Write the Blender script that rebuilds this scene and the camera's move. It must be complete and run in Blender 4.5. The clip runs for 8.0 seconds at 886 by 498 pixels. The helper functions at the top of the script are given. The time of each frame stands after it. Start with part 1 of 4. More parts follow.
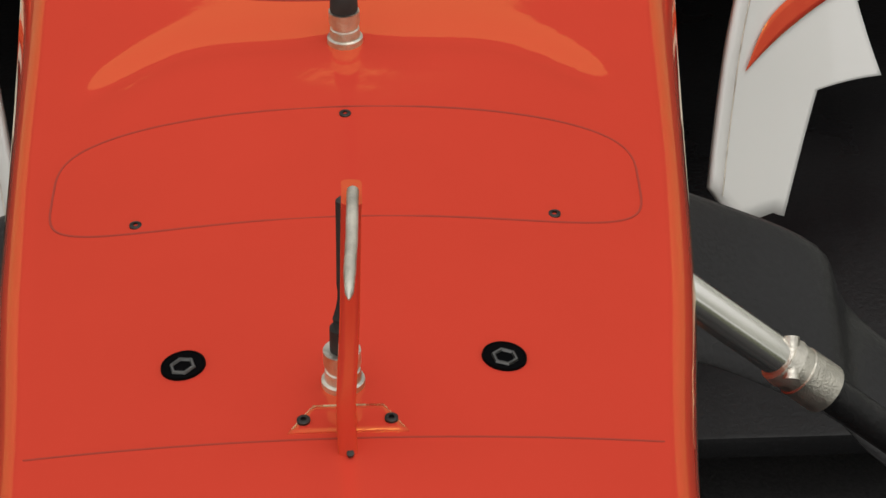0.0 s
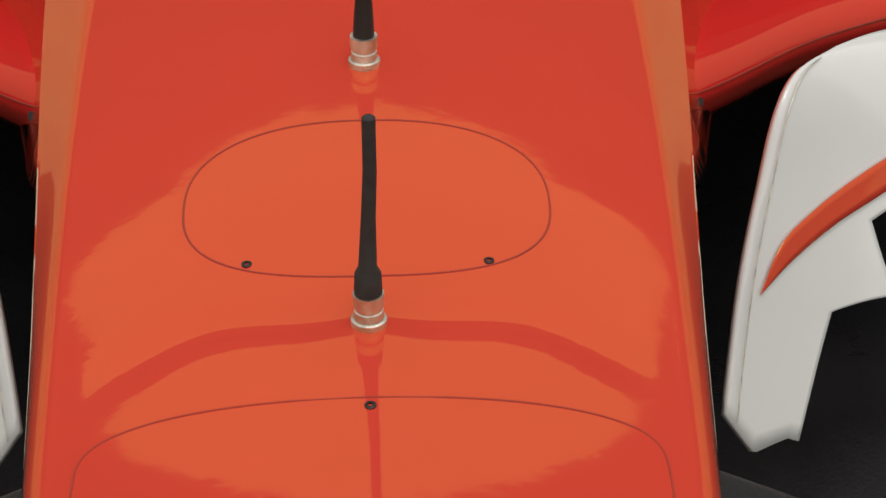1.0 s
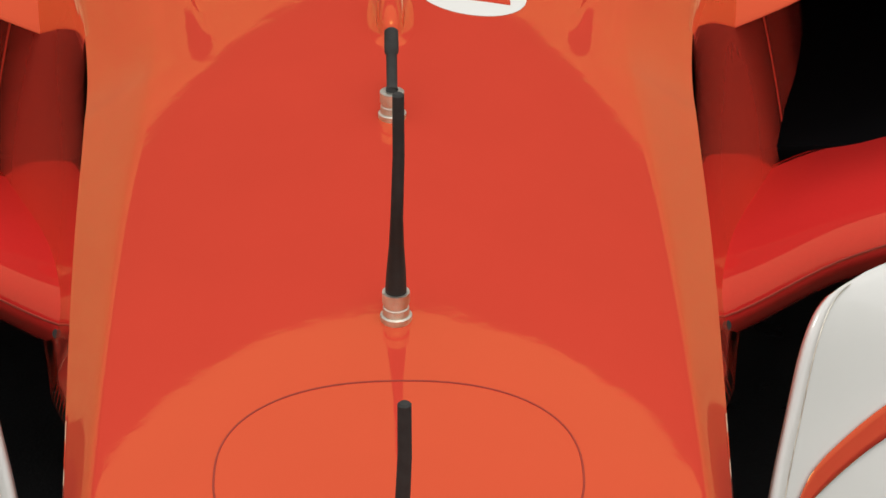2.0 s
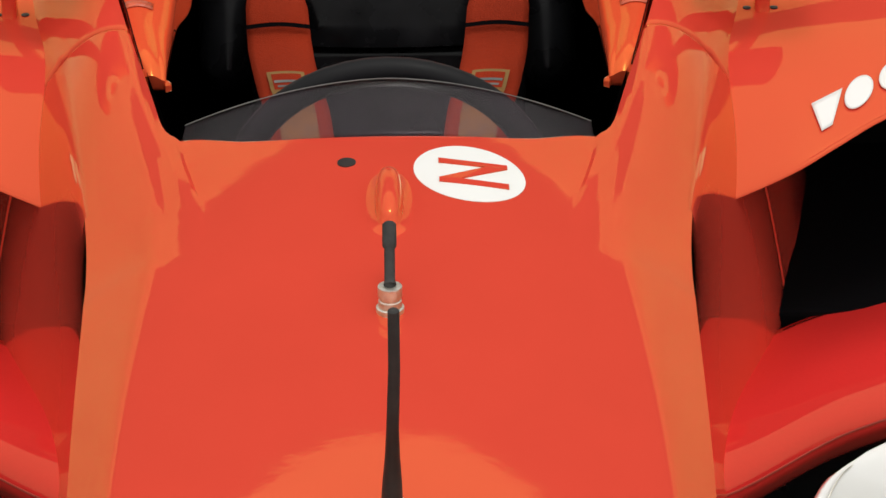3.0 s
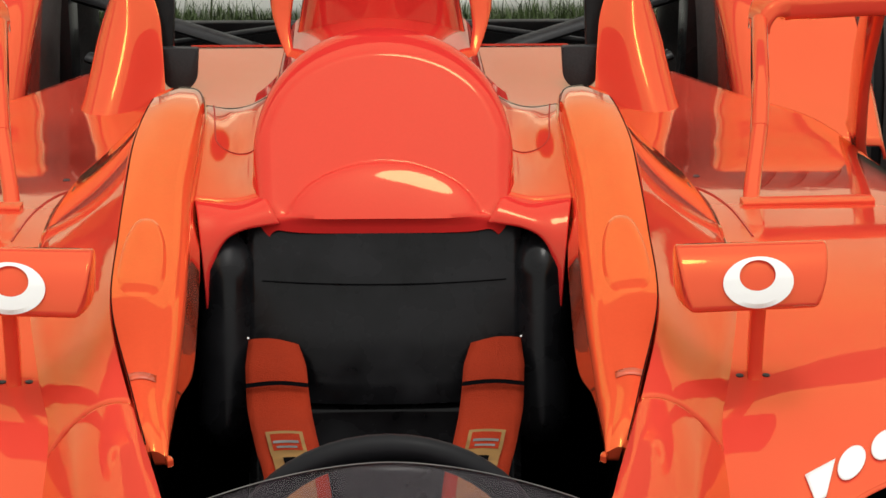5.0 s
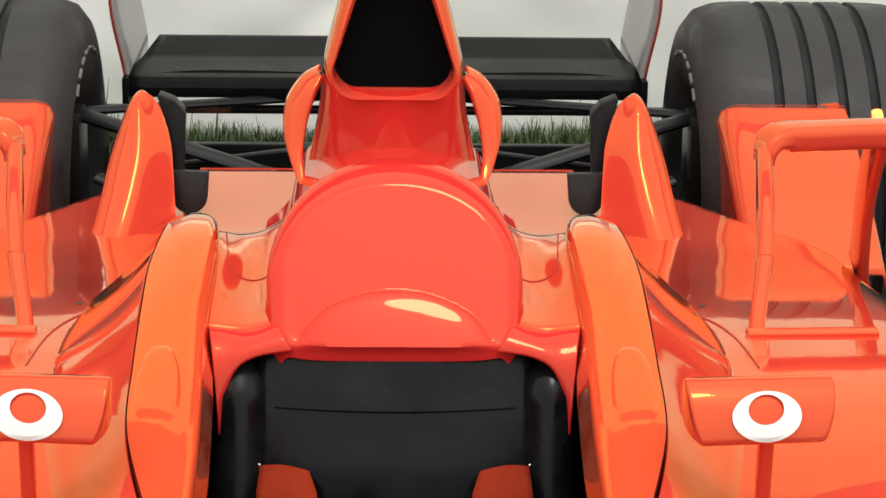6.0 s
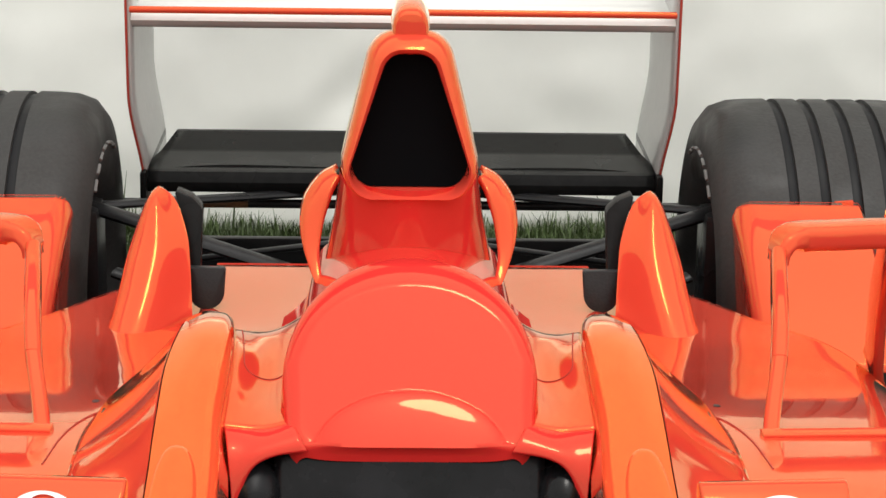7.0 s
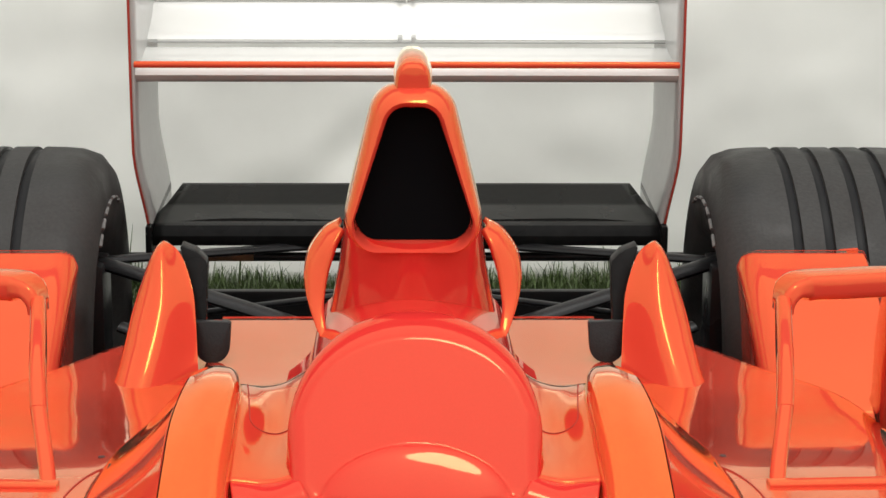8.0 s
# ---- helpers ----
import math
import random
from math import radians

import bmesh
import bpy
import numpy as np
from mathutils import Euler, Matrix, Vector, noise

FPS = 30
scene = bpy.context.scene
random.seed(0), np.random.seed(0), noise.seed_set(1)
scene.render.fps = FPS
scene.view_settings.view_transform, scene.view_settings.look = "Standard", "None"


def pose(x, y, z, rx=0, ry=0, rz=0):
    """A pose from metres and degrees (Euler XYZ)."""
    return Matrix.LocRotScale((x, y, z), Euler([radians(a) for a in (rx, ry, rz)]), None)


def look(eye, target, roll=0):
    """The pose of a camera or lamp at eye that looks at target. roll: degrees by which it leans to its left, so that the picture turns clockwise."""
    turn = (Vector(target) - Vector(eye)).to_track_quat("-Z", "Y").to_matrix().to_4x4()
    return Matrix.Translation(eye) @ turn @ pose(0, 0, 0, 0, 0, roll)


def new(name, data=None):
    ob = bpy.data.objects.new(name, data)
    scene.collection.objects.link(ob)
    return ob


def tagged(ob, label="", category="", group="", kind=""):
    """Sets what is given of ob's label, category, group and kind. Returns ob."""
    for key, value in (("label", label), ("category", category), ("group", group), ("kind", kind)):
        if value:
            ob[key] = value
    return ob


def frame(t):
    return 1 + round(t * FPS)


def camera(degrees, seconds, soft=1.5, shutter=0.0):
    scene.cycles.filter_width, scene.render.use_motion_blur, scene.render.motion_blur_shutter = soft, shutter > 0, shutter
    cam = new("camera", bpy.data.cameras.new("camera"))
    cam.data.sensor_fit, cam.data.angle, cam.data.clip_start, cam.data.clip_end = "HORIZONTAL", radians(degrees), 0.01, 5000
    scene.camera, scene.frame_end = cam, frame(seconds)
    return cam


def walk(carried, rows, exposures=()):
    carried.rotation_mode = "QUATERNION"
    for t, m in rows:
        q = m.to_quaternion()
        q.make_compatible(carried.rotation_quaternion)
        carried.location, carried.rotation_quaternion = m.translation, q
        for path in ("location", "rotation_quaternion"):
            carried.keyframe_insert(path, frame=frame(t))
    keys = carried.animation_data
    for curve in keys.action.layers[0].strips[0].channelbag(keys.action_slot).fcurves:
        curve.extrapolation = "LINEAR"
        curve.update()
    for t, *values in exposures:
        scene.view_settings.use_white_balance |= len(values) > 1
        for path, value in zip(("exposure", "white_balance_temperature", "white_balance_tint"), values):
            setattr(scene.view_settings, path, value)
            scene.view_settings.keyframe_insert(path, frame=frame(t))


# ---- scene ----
cam = camera(22.0, 8.0)
PATH = [
    (0, (0.025, -0.731, 1.153), (0.061, 0.91, 0.01), -0.9),
    (0.5, (0.015, -0.692, 1.184), (0.072, 0.97, 0.073), -0.5),
    (1, (0.004, -0.657, 1.218), (0.063, 1.026, 0.14), -0.2),
    (1.5, (-0.005, -0.625, 1.25), (0.05, 1.084, 0.213), -0.0),
    (2, (-0.007, -0.608, 1.28), (0.046, 1.128, 0.287), 0.2),
    (2.2, (-0.007, -0.6, 1.288), (0.045, 1.145, 0.313), 0.2),
    (3.3, (0.004, -0.567, 1.353), (0.047, 1.218, 0.452), -0.1),
    (3.5, (0.002, -0.565, 1.36), (0.049, 1.231, 0.482), -0.1),
    (4, (-0.002, -0.56, 1.38), (0.049, 1.261, 0.553), -0.1),
    (4.5, (-0.003, -0.557, 1.4), (0.049, 1.287, 0.629), -0.1),
    (5, (-0.007, -0.563, 1.419), (0.051, 1.307, 0.712), 0.2),
    (5.2, (-0.011, -0.567, 1.427), (0.051, 1.31, 0.739), 0.3),
    (6.3, (-0.025, -0.585, 1.448), (0.034, 1.326, 0.859), 1.1),
    (6.5, (-0.025, -0.585, 1.453), (0.032, 1.33, 0.878), 1.2),
    (7, (-0.023, -0.59, 1.46), (0.025, 1.335, 0.919), 0.9),
    (7.5, (-0.021, -0.594, 1.464), (0.023, 1.339, 0.95), 0.5),
    (8, (-0.019, -0.592, 1.464), (0.022, 1.344, 0.965), 0.3),
]
walk(cam, [(t, look(eye, target, roll)) for t, eye, target, roll in PATH],
     exposures=[(0.0, -0.28), (1.0, -0.28), (2.5, -0.05), (3.5, 0.10), (4.5, 0.22), (5.2, 0.30), (6.5, 0.55), (7.2, 0.52), (8.0, 0.36)])
# ---------------------------------------------------------------- world and light
world = bpy.data.worlds.new("overcast_sky")
scene.world = world
world.use_nodes = True
wn, wl = world.node_tree.nodes, world.node_tree.links
wn.clear()
sky = wn.new("ShaderNodeTexSky")
sky.sky_type = 'NISHITA'
sky.sun_disc = False
sky.sun_elevation, sky.sun_rotation = radians(82), radians(130)
sky.air_density, sky.dust_density, sky.ozone_density = 1.0, 6.0, 0.6
wbg, wout = wn.new("ShaderNodeBackground"), wn.new("ShaderNodeOutputWorld")
wbg.inputs["Strength"].default_value = 0.15
veil = wn.new("ShaderNodeHueSaturation")
veil.inputs["Saturation"].default_value = 0.12
wl.new(sky.outputs[0], veil.inputs["Color"])
cloud = wn.new("ShaderNodeMix")
cloud.data_type = 'RGBA'
cloud.inputs["Factor"].default_value = 0.75
cloud.inputs[7].default_value = (8.2, 8.1, 7.7, 1)
wl.new(veil.outputs[0], cloud.inputs[6])
wl.new(cloud.outputs[2], wbg.inputs["Color"])
wl.new(wbg.outputs[0], wout.inputs["Surface"])
sun = new("sun", bpy.data.lights.new("sun", 'SUN'))
sun.data.energy, sun.data.angle, sun.data.color = 0.55, radians(13), (1.0, 0.96, 0.90)
sun.matrix_world = look((0.7, 1.0, 7.6), (0, 1.6, 0.7))


# ---------------------------------------------------------------- materials
def material(name, color, rough=0.5, metal=0.0, coat=0.0, tint=None, gloss=0.5, vary=0.08, scale=6.0, bump=0.0, bump_scale=60.0, fine=0.0, lacquer=0.0):
    """Principled surface with two scales of variation in colour and gloss, and a fine relief."""
    m = bpy.data.materials.new(name)
    m.use_nodes = True
    nt = m.node_tree
    b = nt.nodes["Principled BSDF"]
    b.inputs["Metallic"].default_value = metal
    b.inputs["Coat Weight"].default_value = coat
    b.inputs["Coat Roughness"].default_value = 0.03
    b.inputs["Specular IOR Level"].default_value = gloss
    if tint:
        b.inputs["Specular Tint"].default_value = (*tint, 1)
        b.inputs["Specular IOR Level"].default_value = 1.0
    co = nt.nodes.new("ShaderNodeTexCoord")
    big = nt.nodes.new("ShaderNodeTexNoise")
    big.inputs["Scale"].default_value, big.inputs["Detail"].default_value = scale, 4
    small = nt.nodes.new("ShaderNodeTexNoise")
    small.inputs["Scale"].default_value, small.inputs["Detail"].default_value = bump_scale, 5
    nt.links.new(co.outputs["Object"], big.inputs["Vector"])
    nt.links.new(co.outputs["Object"], small.inputs["Vector"])
    ramp = nt.nodes.new("ShaderNodeMapRange")
    ramp.inputs["From Min"].default_value, ramp.inputs["From Max"].default_value = 0.3, 0.7
    ramp.inputs["To Min"].default_value, ramp.inputs["To Max"].default_value = 1 - vary, 1 + vary
    nt.links.new(big.outputs["Fac"], ramp.inputs["Value"])
    ramp2 = nt.nodes.new("ShaderNodeMapRange")
    ramp2.inputs["From Min"].default_value, ramp2.inputs["From Max"].default_value = 0.3, 0.7
    ramp2.inputs["To Min"].default_value, ramp2.inputs["To Max"].default_value = 1 - fine, 1 + fine
    nt.links.new(small.outputs["Fac"], ramp2.inputs["Value"])
    mul = nt.nodes.new("ShaderNodeMath")
    mul.operation = 'MULTIPLY'
    nt.links.new(ramp.outputs[0], mul.inputs[0])
    nt.links.new(ramp2.outputs[0], mul.inputs[1])
    mix = nt.nodes.new("ShaderNodeVectorMath")
    mix.operation = 'SCALE'
    mix.inputs[0].default_value = color
    nt.links.new(mul.outputs[0], mix.inputs["Scale"])
    nt.links.new(mix.outputs[0], b.inputs["Base Color"])
    rr = nt.nodes.new("ShaderNodeMath")
    rr.operation = 'MULTIPLY'
    rr.inputs[1].default_value = rough
    nt.links.new(ramp.outputs[0], rr.inputs[0])
    nt.links.new(rr.outputs[0], b.inputs["Roughness"])
    if bump:
        bp = nt.nodes.new("ShaderNodeBump")
        bp.inputs["Strength"].default_value, bp.inputs["Distance"].default_value = bump, 0.004
        nt.links.new(small.outputs["Fac"], bp.inputs["Height"])
        nt.links.new(bp.outputs[0], b.inputs["Normal"])
    if lacquer:
        lacquered(nt, mix.outputs[0], rr.outputs[0], bp.outputs[0] if bump else None, tint, lacquer)
    return m


def lacquered(nt, colour, rough, relief, tint, strength):
    """Pigment under a clear lacquer whose gloss is warm when seen steeply and nearly white at a glance."""
    diffuse, glossy, blend = nt.nodes.new("ShaderNodeBsdfDiffuse"), nt.nodes.new("ShaderNodeBsdfGlossy"), nt.nodes.new("ShaderNodeMixShader")
    fresnel = nt.nodes.new("ShaderNodeFresnel")
    fresnel.inputs["IOR"].default_value = 1.5
    gain = nt.nodes.new("ShaderNodeMath")
    gain.operation, gain.use_clamp = 'MULTIPLY', True
    gain.inputs[1].default_value = strength
    nt.links.new(fresnel.outputs[0], gain.inputs[0])
    warm = nt.nodes.new("ShaderNodeMapRange")
    warm.inputs["From Min"].default_value, warm.inputs["From Max"].default_value = 0.13, 0.43
    nt.links.new(fresnel.outputs[0], warm.inputs["Value"])
    hue = nt.nodes.new("ShaderNodeMix")
    hue.data_type = 'RGBA'
    hue.inputs[6].default_value, hue.inputs[7].default_value = (*tint, 1), (1.0, 0.93, 0.76, 1)
    nt.links.new(warm.outputs[0], hue.inputs["Factor"])
    nt.links.new(hue.outputs[2], glossy.inputs["Color"])
    nt.links.new(colour, diffuse.inputs["Color"])
    nt.links.new(rough, glossy.inputs["Roughness"])
    if relief:
        nt.links.new(relief, diffuse.inputs["Normal"])
        nt.links.new(relief, glossy.inputs["Normal"])
        nt.links.new(relief, fresnel.inputs["Normal"])
    nt.links.new(gain.outputs[0], blend.inputs[0])
    nt.links.new(diffuse.outputs[0], blend.inputs[1])
    nt.links.new(glossy.outputs[0], blend.inputs[2])
    out = next(n for n in nt.nodes if n.type == 'OUTPUT_MATERIAL')
    nt.links.new(blend.outputs[0], out.inputs["Surface"])
    nt.nodes.remove(nt.nodes["Principled BSDF"])


RED = material("red_lacquer", (0.64, 0.057, 0.036), 0.04, tint=(1.0, 0.62, 0.15), lacquer=1.6, vary=0.03, scale=3, fine=0.015, bump=0.05, bump_scale=15)
# The same car red, deepened and less glossy to paint in missing sky reflection.
RED_SHADED = material("red_lacquer_shaded", (0.60, 0.027, 0.024), 0.035, tint=(1.0, 0.74, 0.36), lacquer=1.0, vary=0.03, scale=4, fine=0.015, bump_scale=300)
PAD_SKIN = material("orange_pad_skin", (0.70, 0.078, 0.030), 0.05, tint=(1.0, 0.66, 0.14), lacquer=1.6, vary=0.04, scale=5, fine=0.02, bump_scale=300)
RED_MATT = material("red_webbing", (0.32, 0.029, 0.008), 0.75, gloss=0.12, vary=0.10, scale=12, bump=0.5, bump_scale=900, fine=0.15)
WHITE = material("white_lacquer", (0.74, 0.74, 0.72), 0.10, coat=0.8, gloss=0.5, vary=0.03, scale=4)
ENDPLATE = material("satin_grey_paint", (0.40, 0.40, 0.39), 0.3, coat=0.3, vary=0.06, scale=5, fine=0.05)
DECAL = material("white_vinyl", (0.76, 0.76, 0.74), 0.4, vary=0.02)
CARBON = material("black_carbon", (0.014, 0.014, 0.015), 0.32, gloss=0.25, vary=0.2, scale=9, bump=0.15, bump_scale=300, fine=0.2)
# Near-black: paints the shade of deep openings, and serves real black trim.
BLACK = material("black_depth_and_trim", (0.003, 0.003, 0.0035), 0.85, gloss=0.02, vary=0.2, scale=5)
LEATHER = material("black_leather", (0.007, 0.007, 0.008), 0.26, gloss=0.16, vary=0.75, scale=16, bump=0.0, bump_scale=120, fine=0.1)
RUBBER = material("tyre_rubber", (0.028, 0.027, 0.026), 0.62, gloss=0.3, vary=0.5, scale=7, bump=0.16, bump_scale=160, fine=0.15)
GRIP = material("matt_grip_leather", (0.008, 0.008, 0.009), 0.5, gloss=0.14, vary=0.2, scale=14)
DARK_STEEL = material("dull_dark_steel", (0.20, 0.20, 0.20), 0.35, metal=1.0, vary=0.2, scale=80)
STEEL = material("brushed_steel", (0.80, 0.79, 0.76), 0.15, metal=1.0, vary=0.10, scale=12, bump=0.0, bump_scale=500)
NICKEL = material("worn_nickel", (0.68, 0.65, 0.58), 0.38, metal=1.0, vary=0.25, scale=90, bump=0.2, bump_scale=900)
SEAM = material("panel_gap", (0.34, 0.034, 0.018), 0.8, vary=0.1)
SCREW = material("dark_screw", (0.03, 0.028, 0.026), 0.45, metal=0.6, vary=0.3, scale=200)
YELLOW = material("yellow_label", (0.24, 0.13, 0.035), 0.6, vary=0.25, scale=60)
CANVAS = material("white_tent_canvas", (0.94, 0.94, 0.895), 0.85, vary=0.04, scale=1.6, bump=0.25, bump_scale=5, fine=0.03)
MARK = material("faded_sidewall_print", (0.16, 0.155, 0.15), 0.8, vary=0.3, scale=40)
TAPE = material("worn_tape", (0.50, 0.075, 0.026), 0.3, vary=0.25, scale=60)
BEAM = material("dark_wing_carbon", (0.008, 0.008, 0.008), 0.28, gloss=0.07, vary=0.3, scale=6, fine=0.2)
RUST = material("rusty_sleeve", (0.16, 0.075, 0.035), 0.7, vary=0.4, scale=30, bump=0.3, bump_scale=200)
MAT = material("black_matting", (0.016, 0.015, 0.016), 0.85, vary=0.35, scale=5, bump=0.6, bump_scale=260, fine=0.3)
GRASS = material("grass_blades", (0.050, 0.078, 0.020), 0.6, vary=0.35, scale=9, fine=0.3)
SOIL = material("grassy_soil", (0.065, 0.072, 0.032), 0.95, vary=0.4, scale=7, bump=0.8, bump_scale=60, fine=0.4)

GLASS = bpy.data.materials.new("smoked_screen")
GLASS.use_nodes = True
gn, gl = GLASS.node_tree.nodes, GLASS.node_tree.links
gn.clear()
g_out, g_mix, g_clear, g_gloss = gn.new("ShaderNodeOutputMaterial"), gn.new("ShaderNodeMixShader"), gn.new("ShaderNodeBsdfTransparent"), gn.new("ShaderNodeBsdfGlossy")
g_clear.inputs["Color"].default_value = (0.80, 0.68, 0.75, 1)
g_gloss.inputs["Roughness"].default_value = 0.32
g_mix.inputs[0].default_value = 0.025
gl.new(g_clear.outputs[0], g_mix.inputs[1])
gl.new(g_gloss.outputs[0], g_mix.inputs[2])
gl.new(g_mix.outputs[0], g_out.inputs["Surface"])


# ---------------------------------------------------------------- mesh helpers
def grid(fn, nu, nv, wrap=False):
    """A sheet fn(u, v), u and v from 0 to 1; wrap closes it in u."""
    vs, fs = [], []
    cols = nu if wrap else nu + 1
    for j in range(nv + 1):
        for i in range(cols):
            vs.append(tuple(fn(i / nu, j / nv)))
    for j in range(nv):
        for i in range(nu):
            a, b = j * cols + i, j * cols + (i + 1) % cols
            fs.append((a, b, b + cols, a + cols))
    return vs, fs


def loft(rings, cap=True):
    """Closed rings of equal length skinned into a solid."""
    n, vs, fs = len(rings[0]), [], []
    for r in rings:
        vs += [tuple(p) for p in r]
    for j in range(len(rings) - 1):
        for i in range(n):
            a, b = j * n + i, j * n + (i + 1) % n
            fs.append((a, b, b + n, a + n))
    if cap:
        fs.append(tuple(range(n - 1, -1, -1)))
        fs.append(tuple(range((len(rings) - 1) * n, len(rings) * n)))
    return vs, fs


def join(*geos):
    vs, fs = [], []
    for v, f in geos:
        o = len(vs)
        vs += list(v)
        fs += [tuple(i + o for i in q) for q in f]
    return vs, fs


def flip(geo):
    """Mirror across the car's middle plane."""
    return [(-x, y, z) for x, y, z in geo[0]], [tuple(reversed(q)) for q in geo[1]]


def spline(pts, n):
    """Catmull-Rom through points, n steps in each span."""
    p = [Vector(q) for q in pts]
    p = [2 * p[0] - p[1]] + p + [2 * p[-1] - p[-2]]
    out = []
    for i in range(1, len(p) - 2):
        a, b, c, d = p[i - 1:i + 3]
        for k in range(n):
            t = k / n
            out.append(0.5 * (2 * b + (c - a) * t + (2 * a - 5 * b + 4 * c - d) * t * t + (3 * b - a - 3 * c + d) * t ** 3))
    return out + [p[-2]]


def curve_at(pts, t):
    """The point at t from 0 to 1 on a Catmull-Rom curve."""
    n = len(pts) - 1
    i = min(int(t * n), n - 1)
    f = t * n - i
    p = [Vector(q) for q in pts]
    b, c = p[i], p[i + 1]
    a = p[i - 1] if i else 2 * b - c
    d = p[i + 2] if i + 2 <= n else 2 * c - b
    return 0.5 * (2 * b + (c - a) * f + (2 * a - 5 * b + 4 * c - d) * f * f + (3 * b - a - 3 * c + d) * f ** 3)


def tube(path, radius, n=12, flat=1.0, cap=True):
    """A round (or flattened) bar along a path; radius is a number or one for each point."""
    path = [Vector(p) for p in path]
    rs = radius if isinstance(radius, (list, tuple)) else [radius] * len(path)
    rings, up = [], Vector((0, 0, 1))
    for i, p in enumerate(path):
        d = (path[min(i + 1, len(path) - 1)] - path[max(i - 1, 0)]).normalized()
        ref = up if abs(d.dot(up)) < 0.95 else Vector((1, 0, 0))
        s = d.cross(ref).normalized()
        w = s.cross(d)
        rings.append([p + rs[i] * (s * math.cos(k * math.tau / n) + w * flat * math.sin(k * math.tau / n)) for k in range(n)])
    return loft(rings, cap)


def lathe(profile, n, origin, axis):
    """Revolve (along, radius) pairs round an axis through origin."""
    axis = Vector(axis).normalized()
    s = axis.orthogonal().normalized()
    w = axis.cross(s)
    o = Vector(origin)
    return grid(lambda u, v: o + axis * profile[round(v * (len(profile) - 1))][0] + profile[round(v * (len(profile) - 1))][1] *
                (s * math.cos(u * math.tau) + w * math.sin(u * math.tau)), n, len(profile) - 1, wrap=True)


def plate(outline, depth, bevel=0.0):
    """A flat outline of 3D points given thickness along the vector depth, with softened edges."""
    bm = bmesh.new()
    f = bm.faces.new([bm.verts.new(p) for p in outline])
    ex = bmesh.ops.extrude_face_region(bm, geom=[f])
    bmesh.ops.translate(bm, verts=[v for v in ex["geom"] if isinstance(v, bmesh.types.BMVert)], vec=depth)
    bmesh.ops.recalc_face_normals(bm, faces=bm.faces)
    if bevel:
        bmesh.ops.bevel(bm, geom=list(bm.edges), offset=bevel, segments=2, affect='EDGES', profile=0.6)
    bm.verts.index_update()
    geo = [tuple(v.co) for v in bm.verts], [tuple(v.index for v in q.verts) for q in bm.faces]
    bm.free()
    return geo


def block(cx, cy, cz, sx, sy, sz, bevel=0.004):
    x, y, z = sx / 2, sy / 2, sz / 2
    return plate([(cx - x, cy - y, cz - z), (cx + x, cy - y, cz - z), (cx + x, cy + y, cz - z), (cx - x, cy + y, cz - z)], (0, 0, sz), bevel)


def part(name, geo, mat, parent=None, label="", smooth=True, thick=0.0, sharp=40):
    """One mesh object, under a thing or under a part."""
    me = bpy.data.meshes.new(name)
    me.from_pydata([tuple(p) for p in geo[0]], [], geo[1])
    me.materials.append(mat)
    me.validate()
    bm = bmesh.new()
    bm.from_mesh(me)
    bmesh.ops.remove_doubles(bm, verts=bm.verts, dist=1e-6)
    bmesh.ops.recalc_face_normals(bm, faces=bm.faces)
    for e in bm.edges:
        if len(e.link_faces) == 2 and e.calc_face_angle(0) > radians(sharp):
            e.smooth = False
    for f in bm.faces:
        f.smooth = smooth
    bm.to_mesh(me)
    bm.free()
    ob = new(name, me)
    if thick:
        so = ob.modifiers.new("shell", 'SOLIDIFY')
        so.thickness, so.offset = thick, -1
    if parent:
        ob.parent = parent
    if label:
        tagged(ob, label)
    return ob


def thing(name, label, category, place=(0, 0, 0), group="", kind=""):
    ob = new(name)
    ob.location = place
    return tagged(ob, label, category, group, kind)


def lerp(a, b, t):
    return a + (b - a) * t


def ease(a, b, x):
    t = min(1, max(0, (x - a) / (b - a)))
    return t * t * (3 - 2 * t)


def interp(x, xs, ys):
    """Straight runs through a few stations."""
    if x <= xs[0]:
        return ys[0]
    for i in range(len(xs) - 1):
        if x <= xs[i + 1]:
            return lerp(ys[i], ys[i + 1], (x - xs[i]) / (xs[i + 1] - xs[i]))
    return ys[-1]


def fair(x, xs, ys):
    """A fair cubic curve through a few stations."""
    if x <= xs[0]:
        return ys[0]
    if x >= xs[-1]:
        return ys[-1]
    n = len(xs)
    i = next(k for k in range(n - 1) if x <= xs[k + 1])
    h = xs[i + 1] - xs[i]
    d = lambda k: (ys[min(k + 1, n - 1)] - ys[max(k - 1, 0)]) / (xs[min(k + 1, n - 1)] - xs[max(k - 1, 0)])
    t = (x - xs[i]) / h
    return (2 * t ** 3 - 3 * t * t + 1) * ys[i] + (t ** 3 - 2 * t * t + t) * h * d(i) + (3 * t * t - 2 * t ** 3) * ys[i + 1] + (t ** 3 - t * t) * h * d(i + 1)


# ---------------------------------------------------------------- setting
def ground_sheet():
    def f(u, v):
        x, y = lerp(-60, 60, u), lerp(-60, 60, v)
        return x, y, 0.0
    return grid(f, 24, 24)


ground = tagged(part("ground", ground_sheet(), SOIL, smooth=False), "trampled grassy ground reaching to the horizon", "ground", kind="structure")
tagged(part("floor", block(0, 1.3, 0.006, 5.0, 6.5, 0.012, 0.003), MAT), "black rubber matting laid under the car", "floor", kind="structure")

WALL_Y = 4.74


